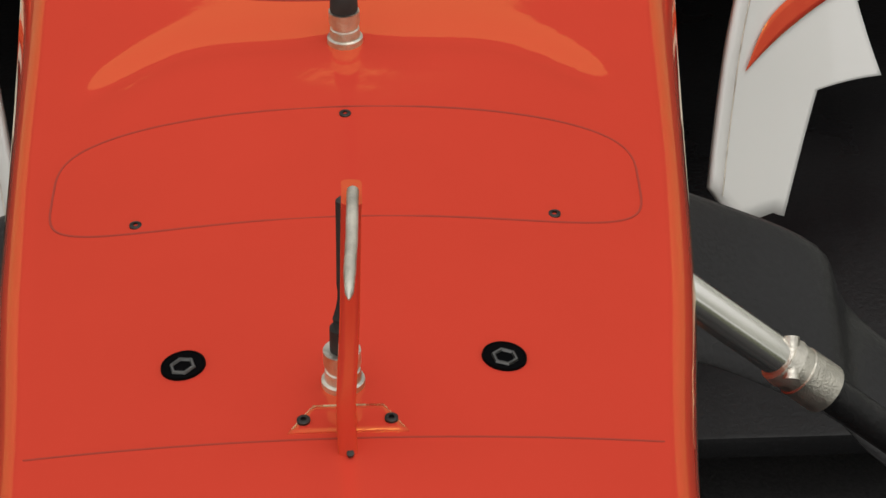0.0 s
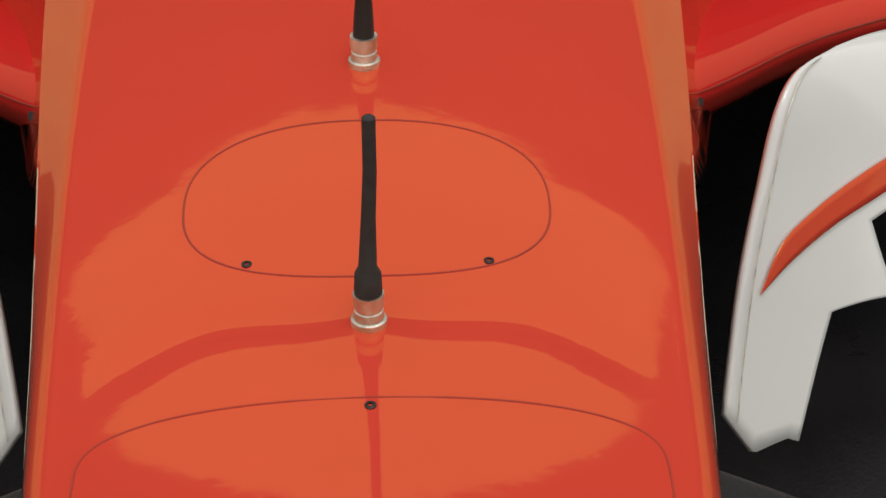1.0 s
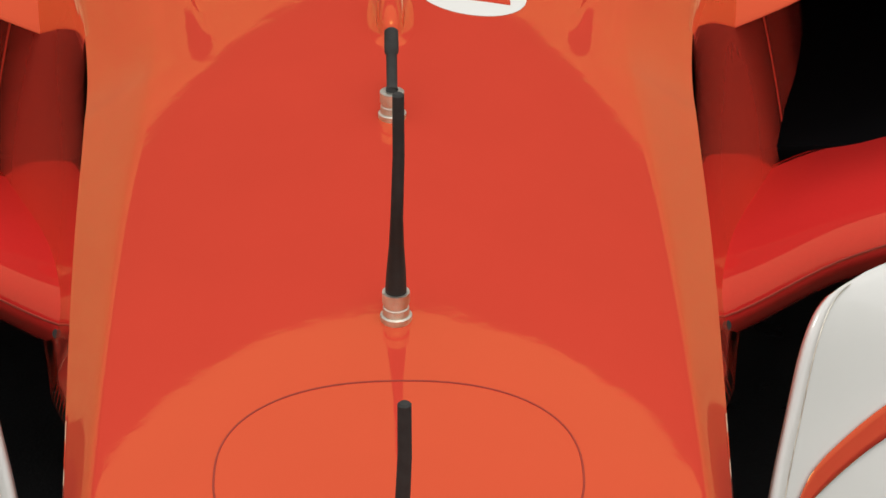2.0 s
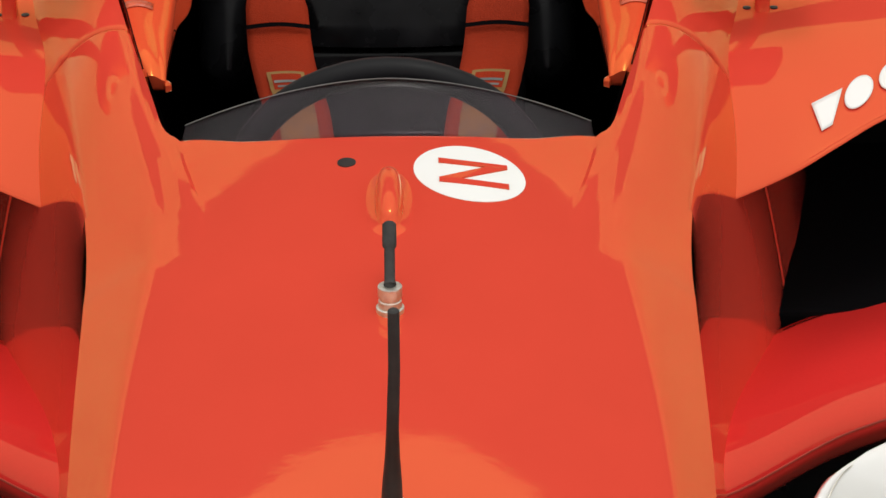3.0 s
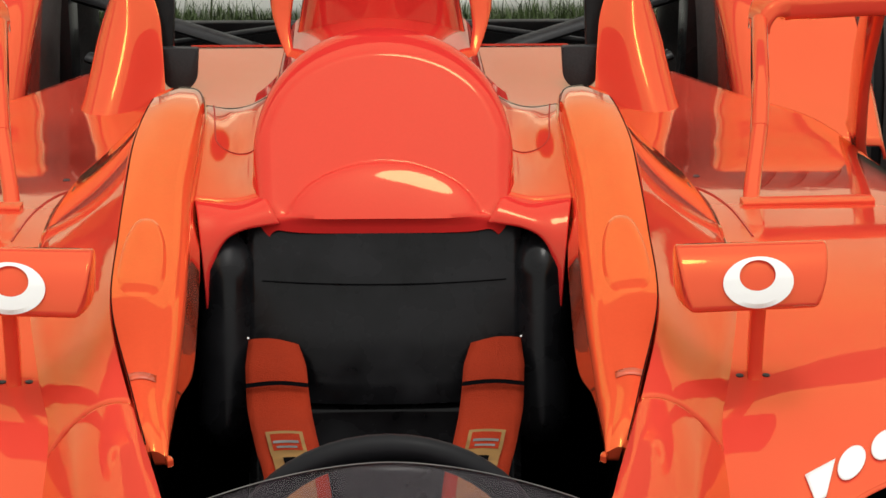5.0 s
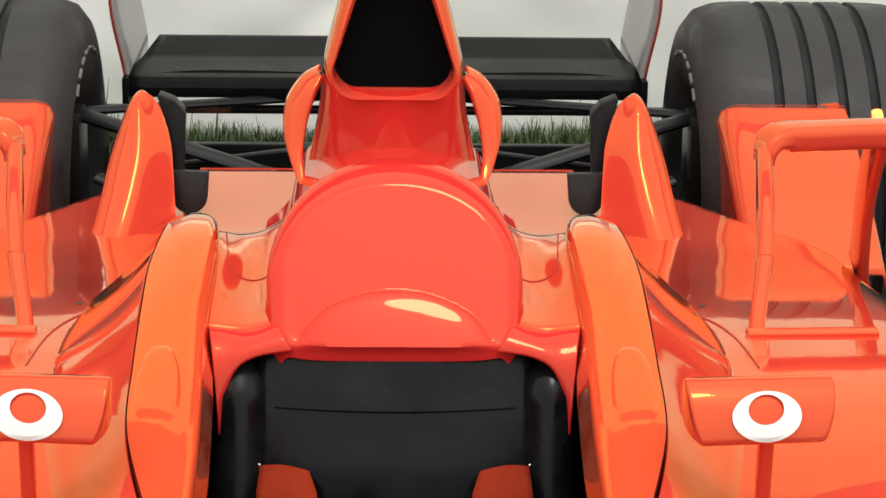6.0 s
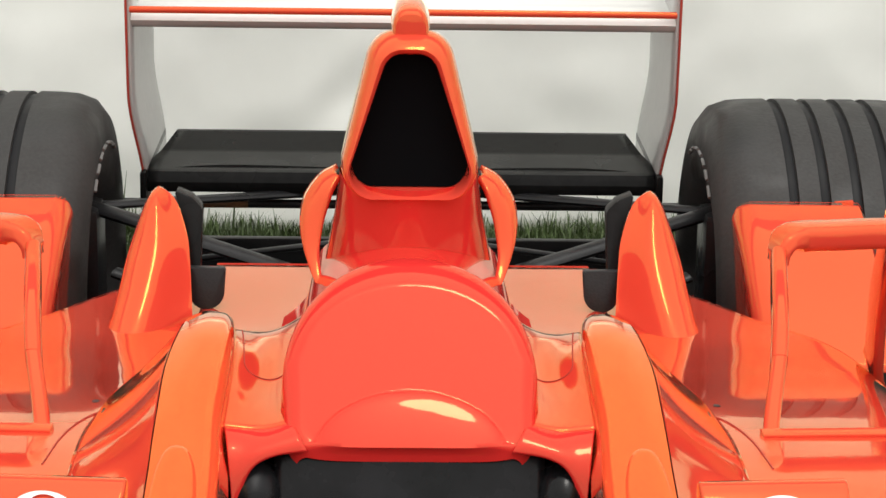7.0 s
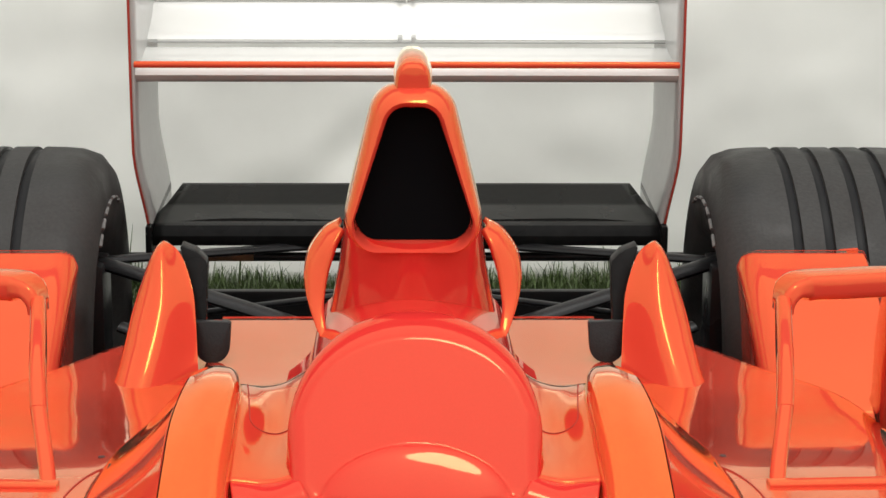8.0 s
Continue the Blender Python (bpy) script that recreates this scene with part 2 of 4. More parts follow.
def canvas_sheet(u, v):
    x, z = lerp(-7.0, 7.0, u), lerp(0.0, 2.95, v)
    fold = 0.018 * math.sin(x * 2.1 + 0.8 * math.sin(z * 1.7)) + 0.030 * noise.noise((x * 1.3, z * 1.1, 3.0)) + 0.010 * noise.noise((x * 6, z * 2.2, 9.0)) + 0.007 * noise.noise((x * 9 + z * 4, z * 7 - x * 3, 2.0))
    fold += 0.012 * abs(noise.noise((x * 2.2 + z * 1.5, z * 2.6 - x, 7.0))) + 0.006 * abs(noise.noise((x * 5 - z * 4, z * 6 + x * 2, 1.0)))
    fold += 0.02 * math.exp(-((x + 0.15 - 0.75 * (z - 0.31)) / 0.06) ** 2 - ((z - 0.31) / 0.10) ** 2)
    return x, WALL_Y + fold, z


tent = tagged(part("wall_tent", grid(canvas_sheet, 320, 80), CANVAS, thick=0.004), "white canvas tent wall with soft wrinkles behind the car", "tent wall", kind="structure")


# Out of view: white side walls added as reflectors for the car's flanks.
def side_reflector(u, v):
    y, z = lerp(WALL_Y, -7.0, u), lerp(0.0, 2.95, v)
    return 7.0 + 0.03 * noise.noise((y * 1.3, z * 1.1, 5.0)) + 0.015 * math.sin(y * 2.3), y, z


for name, m in (("wall_added_east", lambda g: g), ("wall_added_west", lambda g: ([(-x, y, z) for x, y, z in g[0]], g[1]))):
    tagged(part(name, m(grid(side_reflector, 120, 20)), CANVAS, thick=0.004), "unseen white canvas wall added to brighten the car's sides", "tent wall", kind="structure")


def grass_strip():
    rnd = random.Random(4)
    vs, fs = [], []
    for k in range(14000):
        x = rnd.uniform(-2.6, 2.6)
        y = WALL_Y - 0.03 - abs(rnd.gauss(0, 0.13))
        clump = max(0, noise.noise((x * 3.1, y * 2, 0)) + 0.45)
        tall = (0.035 + 0.075 * clump) * rnd.uniform(0.5, 1.5) * (1.9 if rnd.random() < 0.012 else 1)
        a, lean = rnd.uniform(0, math.tau), rnd.uniform(0.0, 0.5) * tall
        w = rnd.uniform(0.0015, 0.0035)
        dx, dy = math.cos(a), math.sin(a)
        o = len(vs)
        for t in (0, 0.5, 1):
            k2 = w * (1 - t * 0.85)
            bx, by, bz = x + dx * lean * t * t, y + dy * lean * t * t, tall * t * (1 - 0.25 * t * t)
            vs += [(bx - dy * k2, by + dx * k2, bz), (bx + dy * k2, by - dx * k2, bz)]
        fs += [(o, o + 1, o + 3, o + 2), (o + 2, o + 3, o + 5, o + 4)]
    return vs, fs


grass = tagged(part("grass", grass_strip(), GRASS, smooth=False), "uneven green grass growing along the tent wall", "grass", kind="stuff")

# Added out of view, sized so the nose mirrors a dark band above the tent.
DARK_BACKING = material("dark_reflected_backing", (0.11, 0.11, 0.11), 0.8, vary=0.12, scale=0.8)
tagged(part("wall_dark_backing", block(0, 11.5, 3.65, 22.0, 8.0, 7.3, 0.05), DARK_BACKING, smooth=False), "plain dark block added unseen behind the tent for reflections", "building wall", kind="structure")

# ---------------------------------------------------------------- the car
car = thing("racing_car", "glossy red open-wheel racing car with white decals and black wings", "racing car")


def top_z(x, y):
    """Height of the upper nose skin."""
    z = fair(y, (-1.0, -0.5, -0.22, -0.04, 0.06, 0.14, 0.20, 0.27, 0.36, 0.46, 0.66, 0.9, 1.2), (0.44, 0.570, 0.5884, 0.5867, 0.5868, 0.5885, 0.5930, 0.6010, 0.6140, 0.6265, 0.646, 0.664, 0.68))
    z -= 0.0017 * (1 - ease(0.105, 0.138, abs(x))) * math.exp(-((y - 0.258 + 1.6 * x * x + 0.004 * math.sin(60 * x)) / 0.011) ** 2)
    return z - 0.9 * x * x


def nose_half(y):
    return fair(y, (-1.0, -0.5, -0.05, 0.1, 0.32, 0.58, 0.74, 0.93), (0.06, 0.115, 0.141, 0.157, 0.173, 0.194, 0.204, 0.216))


def nose_end(x):
    return 0.889 + 0.010 * min(1, abs(x) / 0.095) ** 2 + 0.025 * ease(0.09, 0.155, abs(x))


RIM = [(0.150, 0.924, 0.646), (0.164, 0.946, 0.6452), (0.177, 1.000, 0.6465), (0.2045, 1.112, 0.656), (0.2343, 1.25, 0.6795), (0.2437, 1.42, 0.693), (0.2512, 1.65, 0.708), (0.2435, 1.90, 0.682)]
FLANK = [(0.212, 0.86, 0.610), (0.219, 0.930, 0.616), (0.231, 0.995, 0.6205), (0.2565, 1.125, 0.629), (0.290, 1.25, 0.635), (0.322, 1.42, 0.640), (0.338, 1.65, 0.624), (0.342, 1.90, 0.582)]


def flank_drop(b, k):
    """From the crease down and out to the inner wall of the air inlet."""
    open_ = ease(0.76, 0.98, b.y)
    x = b.x + 0.006 * math.sin(min(1, k * 4) * 1.57) * (1 - open_) + open_ * (0.010 * math.sin(min(1, k * 4) * 1.57) + 0.075 * k ** 0.65) - (1 - open_) * 0.05 * k * k
    return Vector((x, b.y, b.z - 0.012 * min(1, k * 6) - 0.24 * k))


def nose_skin():
    """Upper skin with rolled edges, running back on both sides of the cockpit opening."""
    def rim_end(s):
        if s < 0.45:
            x = 0.150 * s / 0.45
            y = nose_end(x)
            return Vector((x, y, top_z(x, y)))
        if s < 0.62:
            return curve_at(RIM, (s - 0.45) / 0.17 * 3 / 7)
        a, b = curve_at(RIM, 3 / 7), curve_at(FLANK, 3 / 7)
        if s < 0.82:
            k = (s - 0.62) / 0.20
            return a.lerp(b, k) + Vector((0, 0, 0.008 * math.sin(k * math.pi)))
        return flank_drop(b, (s - 0.82) / 0.18)

    def fore(s, y):
        w = nose_half(y)
        r, drop = fair(y, (-1.0, 0.1, 0.35, 0.6, 0.8), (0.016, 0.016, 0.019, 0.036, 0.056)), fair(y, (-1.0, 0.1, 0.35, 0.6, 0.8), (0.022, 0.022, 0.023, 0.028, 0.034))
        k = 0.79 * s / 0.45 if s < 0.45 else 0.79 + 0.21 * (s - 0.45) / 0.17
        if s < 0.62:
            x = (w - r) * k
            return Vector((x, y, top_z(x, y)))
        zt = top_z(w - r, y)
        if s < 0.82:
            a, flat = (s - 0.62) / 0.20, ease(0.10, 0.45, y)
            q = a * math.pi / 2
            return Vector((w - r + r * lerp(math.sin(q), a, flat), y, zt - drop * lerp(1 - math.cos(q), 1.12 * a * a / (a + 0.12), flat)))
        k = (s - 0.82) / 0.18
        return Vector((w + lerp(-0.05, 0.045, ease(0.52, 0.80, y)) * k * k, y, zt - drop - 0.22 * k))

    def f(u, v):
        s = abs(2 * u - 1)
        side = -1 if u < 0.5 else 1
        if v < 0.72:
            p = fore(s, lerp(-1.0, 0.76, v / 0.72))
        else:
            k = (v - 0.72) / 0.28
            e = rim_end(s)
            q = fore(s, lerp(0.76, max(0.80, min(e.y, 0.95)), k))
            y = lerp(0.76, e.y, k)
            m = k * k * (2 - k)
            x = lerp(q.x, e.x, m)
            p = Vector((x, y, top_z(x, y) if s < 0.45 else lerp(q.z, e.z, m)))
        return side * p.x, p.y, p.z
    return grid(f, 120, 360)


chassis = part("chassis", nose_skin(), RED, car, "glossy red carbon-fibre nose and chassis", thick=0.004)


def sides(name, geo, mat, parent, label="", **k):
    """A part and its mirror image on the other flank."""
    return part(name, geo, mat, parent, label, **k), part(name, flip(geo), mat, parent, label, **k)


# cockpit surround: from the rim of the opening out to the flank
def surround(u, v):
    v = lerp(3 / 7, 1, v)
    a, b = curve_at(RIM, v), curve_at(FLANK, v)
    if u < 0.12:
        k = u / 0.12
        return a + Vector((-0.003 * (1 - k), 0, -0.05 * (1 - k) - 0.001))
    if u < 0.7:
        k = (u - 0.12) / 0.58
        return a.lerp(b, k) + Vector((0, 0, 0.008 * (1 - 1.7 * ease(1.12, 1.3, a.y)) * math.sin(k * math.pi)))
    p = flank_drop(b, (u - 0.7) / 0.3)
    return p


sides("cockpit_side", grid(surround, 44, 60), RED, car, thick=0.004)


# sidepods
def pod_z(x, y):
    """Height of the sidepod's upper skin."""
    z = fair(y, (1.0, 1.12, 1.24, 1.40, 1.56, 1.80, 2.10, 2.35, 2.80), (0.600, 0.610, 0.622, 0.632, 0.626, 0.599, 0.549, 0.514, 0.477))
    z -= 0.10 * ease(0.52, 0.70, x) ** 2
    return z


def pod_front(x):
    """Where the leading edge of a sidepod runs."""
    return fair(x, (0.24, 0.32, 0.36, 0.40, 0.50, 0.66), (1.0, 1.05, 1.075, 1.10, 1.15, 1.20))


def pod_outer(y):
    return fair(y, (1.0, 1.3, 1.8, 2.2, 2.45, 2.62, 2.8), (0.64, 0.66, 0.66, 0.62, 0.50, 0.42, 0.30))


def pod_skin(u, v):
    """Round the lip: v runs from under the lip, over the nose of the pod and back along the top."""
    inner = interp(v, (0, 0.3, 1.0), (0.24, 0.25, 0.10))
    if v < 0.30:
        x = lerp(0.235, 0.66, u)
        yf = pod_front(x)
        k = v / 0.30
        zl = fair(x, (0.25, 0.32, 0.361, 0.405, 0.5, 0.66), (0.540, 0.549, 0.561, 0.573, 0.582, 0.585))
        y_top = yf + 0.15
        zt = pod_z(x, y_top)
        if k < 0.3:
            q = k / 0.3
            return x, yf + 0.02 * (1 - q) ** 2 - 0.004 * math.sin(q * math.pi), zl + 0.006 - 0.003 * math.sin(q * math.pi)
        q = (k - 0.3) / 0.7
        return x, lerp(yf, y_top, q), lerp(zl + 0.006, zt, math.sin(q * math.pi / 2) * 0.55 + q * 0.45)
    k = (v - 0.30) / 0.70
    xo = 0.66
    x0 = lerp(0.235, 0.10, ease(0, 0.5, k))
    y = lerp(pod_front(lerp(x0, xo, u)) + 0.15, 2.80, k)
    x = lerp(x0, pod_outer(y) if k > 0 else xo, u)
    return x, y, pod_z(x, y)


pods = sides("sidepod", grid(pod_skin, 46, 90), RED, car, "glossy red sidepod with white lettering on its lip", thick=0.004)


def pod_wall(u, v):
    y = lerp(1.2, 2.78, v)
    x = pod_outer(y)
    z = pod_z(x, y)
    return x + 0.012 * math.sin(u * math.pi), y, z - u * (z - 0.10)


sides("sidepod_flank", grid(pod_wall, 12, 40), RED, car, thick=0.004)


def tongue(u, v):
    """Lower lip of the air inlet: undercut, rounded brow and the sill behind it."""
    x = lerp(0.20, 0.66, u)
    shift = fair(x, (0.20, 0.25, 0.35, 0.5, 0.66), (-0.125, -0.10, -0.02, 0.05, 0.10))
    y, z = fair(v, (0, 0.2, 0.4, 0.55, 0.7, 0.85, 1.0), (1.10, 0.95, 0.91, 0.92, 0.96, 1.01, 1.10)), fair(v, (0, 0.2, 0.4, 0.55, 0.7, 0.85, 1.0), (0.29, 0.365, 0.402, 0.421, 0.428, 0.426, 0.405))
    return x, y + shift, z


# Shaded red here: the lip's weaker light is put into its colour.
lips = sides("inlet_lip", grid(tongue, 40, 60), RED_SHADED, car, "rounded red lower lip of the air inlet", thick=0.004)
for ob, s in zip(lips, (1, -1)):
    seam = [Vector(tongue(lerp(0.05, 1, k / 30), 0.47)) + Vector((0, -0.0004, 0.0003)) for k in range(31)]
    part("panel_gap", tube([(s * p.x, p.y, p.z) for p in seam], 0.0009, 6), SEAM, ob, "fine panel gap")
    part("screw", lathe([(-0.001, 0), (-0.001, 0.0042), (0.0012, 0.0042), (0.0015, 0)], 14, (s * 0.243, *tongue((0.243 - 0.20) / 0.46, 0.42)[1:]), (0, -0.8, 0.5)), SCREW, ob, "dark screw")
# Near-black blocks: the inlet's deep shade is put into their colour.
sides("air_inlet", join(block(0.46, 1.42, 0.43, 0.46, 0.02, 0.26), block(0.46, 1.25, 0.40, 0.46, 0.34, 0.02)), BLACK, car, "near-black blocks for the shade in the radiator inlet", smooth=False)

# cockpit tub, seat, belts
def tub(u, v):
    a = curve_at(RIM[:7], v)
    k = u
    return a.x - 0.004 - 0.02 * k, a.y, a.z - 0.004 - 0.36 * k


sides("tub_wall", grid(tub, 6, 40), BLACK, car)
part("tub_floor", join(block(0, 1.2, 0.28, 0.44, 0.9, 0.02), block(0, 1.66, 0.44, 0.50, 0.02, 0.36), block(0, 0.92, 0.48, 0.34, 0.02, 0.28)), BLACK, car, smooth=False)


def seat_back(u, v):
    s = 2 * u - 1
    x = 0.132 * s
    z = lerp(0.30, 0.656, v)
    y = interp(z, (0.30, 0.45, 0.52, 0.56, 0.60, 0.656), (1.36, 1.44, 1.465, 1.478, 1.497, 1.530)) - 0.012 * (1 - s * s)
    y += 0.02 * ease(0.56, 0.50, z) * (1 - s * s) if z < 0.5 else 0
    return x, y, z


seat = part("seat", grid(seat_back, 30, 50), LEATHER, car, "smooth black leather seat back", thick=0.01)


def bolster(u, v):
    a = u * math.pi
    z = lerp(0.455, 0.652, v)
    y = lerp(1.43, 1.505, v)
    r = 0.024 * min(1, (v * (1 - v) * 9) ** 0.4 if 0 < v < 1 else 0.05)
    return 0.153 - r * 1.2 * math.cos(a), y + 0.02 - 1.6 * r * math.sin(a), z


sides("bolster", grid(bolster, 16, 30), LEATHER, seat, "rounded black side bolster")
for s in (1, -1):
    part("clip", block(s * 0.034, 1.452, 0.527, 0.020, 0.004, 0.007, 0.0015), DARK_STEEL, seat, "small dull metal clip")
    part("mount_pin", lathe([(0, 0), (0, 0.0016), (0.005, 0.0016), (0.006, 0.0)], 10, (s * 0.131, 1.455, 0.566), (0, -1, 0.3)), STEEL, seat, "small bright belt pin")


part("seam", tube([(0.118 * (k / 10 - 1), 1.4765 + 0.012 * (k / 10 - 1) ** 2, 0.612) for k in range(21)], 0.0006, 6), BLACK, seat, "fine seam across the seat back")


def belt(u, v):
    c = curve_at([(0.109, 1.475, 0.563), (0.104, 1.43, 0.548), (0.100, 1.395, 0.520), (0.090, 1.33, 0.510), (0.079, 1.25, 0.515), (0.066, 1.14, 0.47)], v)
    w = interp(v, (0, 0.2, 0.4, 1), (0.022, 0.029, 0.030, 0.028))
    return c.x + w * (2 * u - 1), c.y, c.z + 0.002 * math.cos(2 * (2 * u - 1))


def belt_fold(u, v):
    p = belt(u, 0.29 + 0.02 * v)
    return p[0], p[1] - 0.004, p[2] + 0.0035


def belt_patch(u0, u1, v0, v1, lift):
    return grid(lambda u, v: (lambda p: (p[0], p[1] - lift, p[2] + lift))(belt(lerp(u0, u1, u), lerp(v0, v1, v))), 6, 10)


belts = sides("harness_belt", grid(belt, 8, 40), RED_MATT, car, "faded red harness webbing", thick=0.003)

for ob, m in zip(belts, (lambda g: g, flip)):
    part("fold", m(grid(belt_fold, 8, 2)), BLACK, ob, "dark stitched fold")
    label = part("label", m(belt_patch(0.22, 0.80, 0.53, 0.86, 0.0028)), YELLOW, ob, "yellow woven maker's label")
    part("label", m(belt_patch(0.28, 0.74, 0.545, 0.64, 0.0034)), RED_MATT, ob, "red field of the label")
    for k in range(2):
        part("mark", m(belt_patch(0.36 - 0.04 * k, 0.68 + 0.04 * k, 0.612 - 0.030 * k, 0.626 - 0.030 * k, 0.004)), MARK, ob, "pale bar of writing")
    part("mark", m(belt_patch(0.40, 0.64, 0.70, 0.77, 0.0034)), BLACK, ob, "black emblem")

# steering wheel and screen
def wheel_ring():
    pts = []
    for k in range(49):
        a = k / 48 * math.tau
        pts.append((0.118 * math.cos(a), 1.0 + 0.03 * math.sin(a), 0.562 + 0.091 * math.sin(a)))
    return tube(pts, 0.0112, 14, cap=False)


wheel = part("steering_wheel", wheel_ring(), GRIP, car, "black leather steering wheel")


def screen(u, v):
    s = 2 * u - 1
    x = 0.151 * s
    y0 = 0.890 + 0.022 * s * s
    base = top_z(x, y0) - 0.004
    h = 0.034 * (1 - abs(s) ** 1.7 * 0.76)
    return x * (1 - 0.02 * v), y0 + 0.004 + 0.028 * v, base + h * v


windscreen = part("windscreen", grid(screen, 40, 6), GLASS, car, "low smoked clear windscreen", thick=0.002)
windscreen.visible_shadow = False
# Thin matt grey tube: the edge's highlight is put into its colour.
part("edge", tube([screen(k / 40, 1.0) for k in range(41)], 0.0004, 6), MARK, windscreen, "pale line painting the highlight on the upper edge")

# headrest side pads
PAD_IN = [(0.171, 1.047, 0.648), (0.1715, 1.13, 0.660), (0.1725, 1.26, 0.678), (0.178, 1.40, 0.689), (0.185, 1.52, 0.698), (0.186, 1.64, 0.705), (0.188, 1.76, 0.707), (0.195, 1.86, 0.695), (0.205, 1.93, 0.668), (0.212, 2.00, 0.620)]
PAD_OUT = [(0.187, 1.047, 0.649), (0.206, 1.13, 0.661), (0.2346, 1.26, 0.6805), (0.2425, 1.40, 0.692), (0.247, 1.52, 0.7008), (0.250, 1.64, 0.707), (0.246, 1.76, 0.706), (0.242, 1.86, 0.690), (0.238, 1.94, 0.662), (0.234, 2.01, 0.612)]
PAD_Y = [p[1] for p in PAD_IN]
PAD_R = 0.015


def pad_at(y):
    """The station along a pad that lies at y."""
    return interp(y, PAD_Y, [i / 9 for i in range(10)])


def pad(u, v):
    """Inner flank, rolled edge, flat top and a rolled outer edge; the front end is cut off and rounded."""
    a, b = curve_at(PAD_IN, v), curve_at(PAD_OUT, v)
    lean, r = -0.007 * ease(1.12, 1.26, a.y), PAD_R * min(1, 0.2 + v / 0.12)
    if u < 0.3:
        k = u / 0.3
        p = a + Vector((lean * (1 - k), 0, -r - lerp(0.006, 0.034, ease(1.13, 1.24, a.y)) * (1 - k)))
    elif u < 0.45:
        q = (u - 0.3) / 0.15 * math.pi / 2
        p = a + Vector((r * (1 - math.cos(q)), 0, -r * (1 - math.sin(q))))
    else:
        k = (u - 0.45) / 0.55
        p = (a + Vector((r, 0, 0))).lerp(b + Vector((0.002, 0, 0.0005)), k) + Vector((0, 0, 0.003 * math.sin(k * math.pi)))
        p += Vector((0.0015, 0, -0.016)) * ease(0.985, 1.0, k) * min(1, v / 0.12)
    nose = max(0, 1 - v / 0.05)
    return p - Vector((0, 0, 0.008 * nose ** 3))


def pad_end(u, v):
    """Closes the front of a pad below its top."""
    p, low = Vector(pad(u, 0.0)), Vector(pad(0.0, 0.0)).z - 0.001
    return p.x, p.y + 0.003 * v, lerp(p.z, min(p.z, low), v)


pads = sides("headrest_pad", join(grid(pad, 60, 150), grid(pad_end, 60, 4)), PAD_SKIN, car, "glossy orange-red padded cockpit side", thick=0.004)


# dome behind the driver
FACE_Y, FACE_Z, FACE_SLOPE = 1.51, 0.667, 1.0


FACE_ROWS = [k / 44 for k in range(43)] + [1.0]
BROW_ROWS = [0.06, 0.1, 0.15, 0.2, 0.27, 0.35, 0.43, 0.51, 0.6, 0.69, 0.77, 0.84, 0.9, 0.95, 0.98, 1.0]
DOME_ROWS = [0.55 * r for r in FACE_ROWS] + [0.5501 + 0.33 * k for k in BROW_ROWS] + [0.92, 0.96, 1.0]


def dome(u, v):
    """Steep face inside a creased ring, a gentler brow behind the crease, and a raised lip along the lower edge."""
    a, v = u * math.tau, DOME_ROWS[round(v * (len(DOME_ROWS) - 1))]
    c, q = math.cos(a), math.sin(a)
    ex = 1.0 if q > 0 else lerp(1.0, 0.34, ease(0, 0.5, -q))
    ux, uy = math.copysign(abs(c) ** ex, c), math.copysign(abs(q) ** ex, q)
    up = max(0, q)
    base = 1.578
    face = lambda y: FACE_Z + FACE_SLOPE * (y - FACE_Y)
    cx, cy = 0.1095 * ux, base + (0.0615 if q > 0 else 0.070) * uy
    ox, oy = 0.1280 * ux, base + (0.150 if q > 0 else 0.073) * uy
    if v < 0.55:
        rho = v / 0.55
        x, y = cx * rho, base + (cy - base) * rho
        z = face(y)
        lip = 1 - (x / 0.094) ** 2 - ((y - 1.506) / 0.047) ** 2
        if lip > 0:
            y -= 0.0075 * lip ** 0.30
            z += 0.0055 * lip ** 0.30
        return x, y, z
    zc = face(cy)
    if v < 0.88:
        k = (v - 0.55) / 0.33
        crown = 0.40 * 0.085 * up * (k * (1 - 0.55 * k) - 0.55 * k ** 4)
        fall = lerp(0.020, 0.0, up) if q > 0 else lerp(0.020, 0.005, ease(0.3, 0.9, -q))
        lip = max(0, 1 - (cx / 0.094) ** 2 - ((cy - 1.506) / 0.047) ** 2) ** 0.30 * (1 - k)
        return lerp(cx, ox, k), lerp(cy, oy, k) - 0.0075 * lip, zc + 0.0055 * lip + crown - fall * (1 - math.sqrt(max(0, 1 - k * k)))
    k = (v - 0.88) / 0.12
    fall = lerp(0.020, 0.0034, up) if q > 0 else lerp(0.020, 0.005, ease(0.3, 0.9, -q))
    deep = 0.050 if q > -0.5 else lerp(0.050, 0.006, ease(0.5, 0.9, -q))
    return ox * (1 + 0.02 * k), oy + 0.012 * up * k, zc - fall - deep * k


headrest = part("headrest_fairing", grid(dome, 144, len(DOME_ROWS) - 1, wrap=True), RED_SHADED, car, "smooth glossy red headrest fairing", sharp=60)


def spine(u, v):
    """Back of the headrest running into the neck, with flared foot on each side."""
    s = 2 * u - 1
    side = math.copysign(1, s)
    k = abs(s)
    a = max(0.0, 1 - k / 0.62) * math.pi / 2
    w = 0.124 - 0.014 * v
    y0 = 1.60 + 0.105 * math.sin(a)
    foot = max(0, k - 0.62) / 0.38
    x = w * math.cos(a) + 0.038 * foot ** 2
    z = 0.700 + 0.092 * math.sin(a) * (1 - 0.42 * v) - 0.066 * foot ** 0.8
    return side * x, lerp(y0, 2.04, v), z


part("spine", grid(spine, 72, 24), RED_SHADED, headrest)


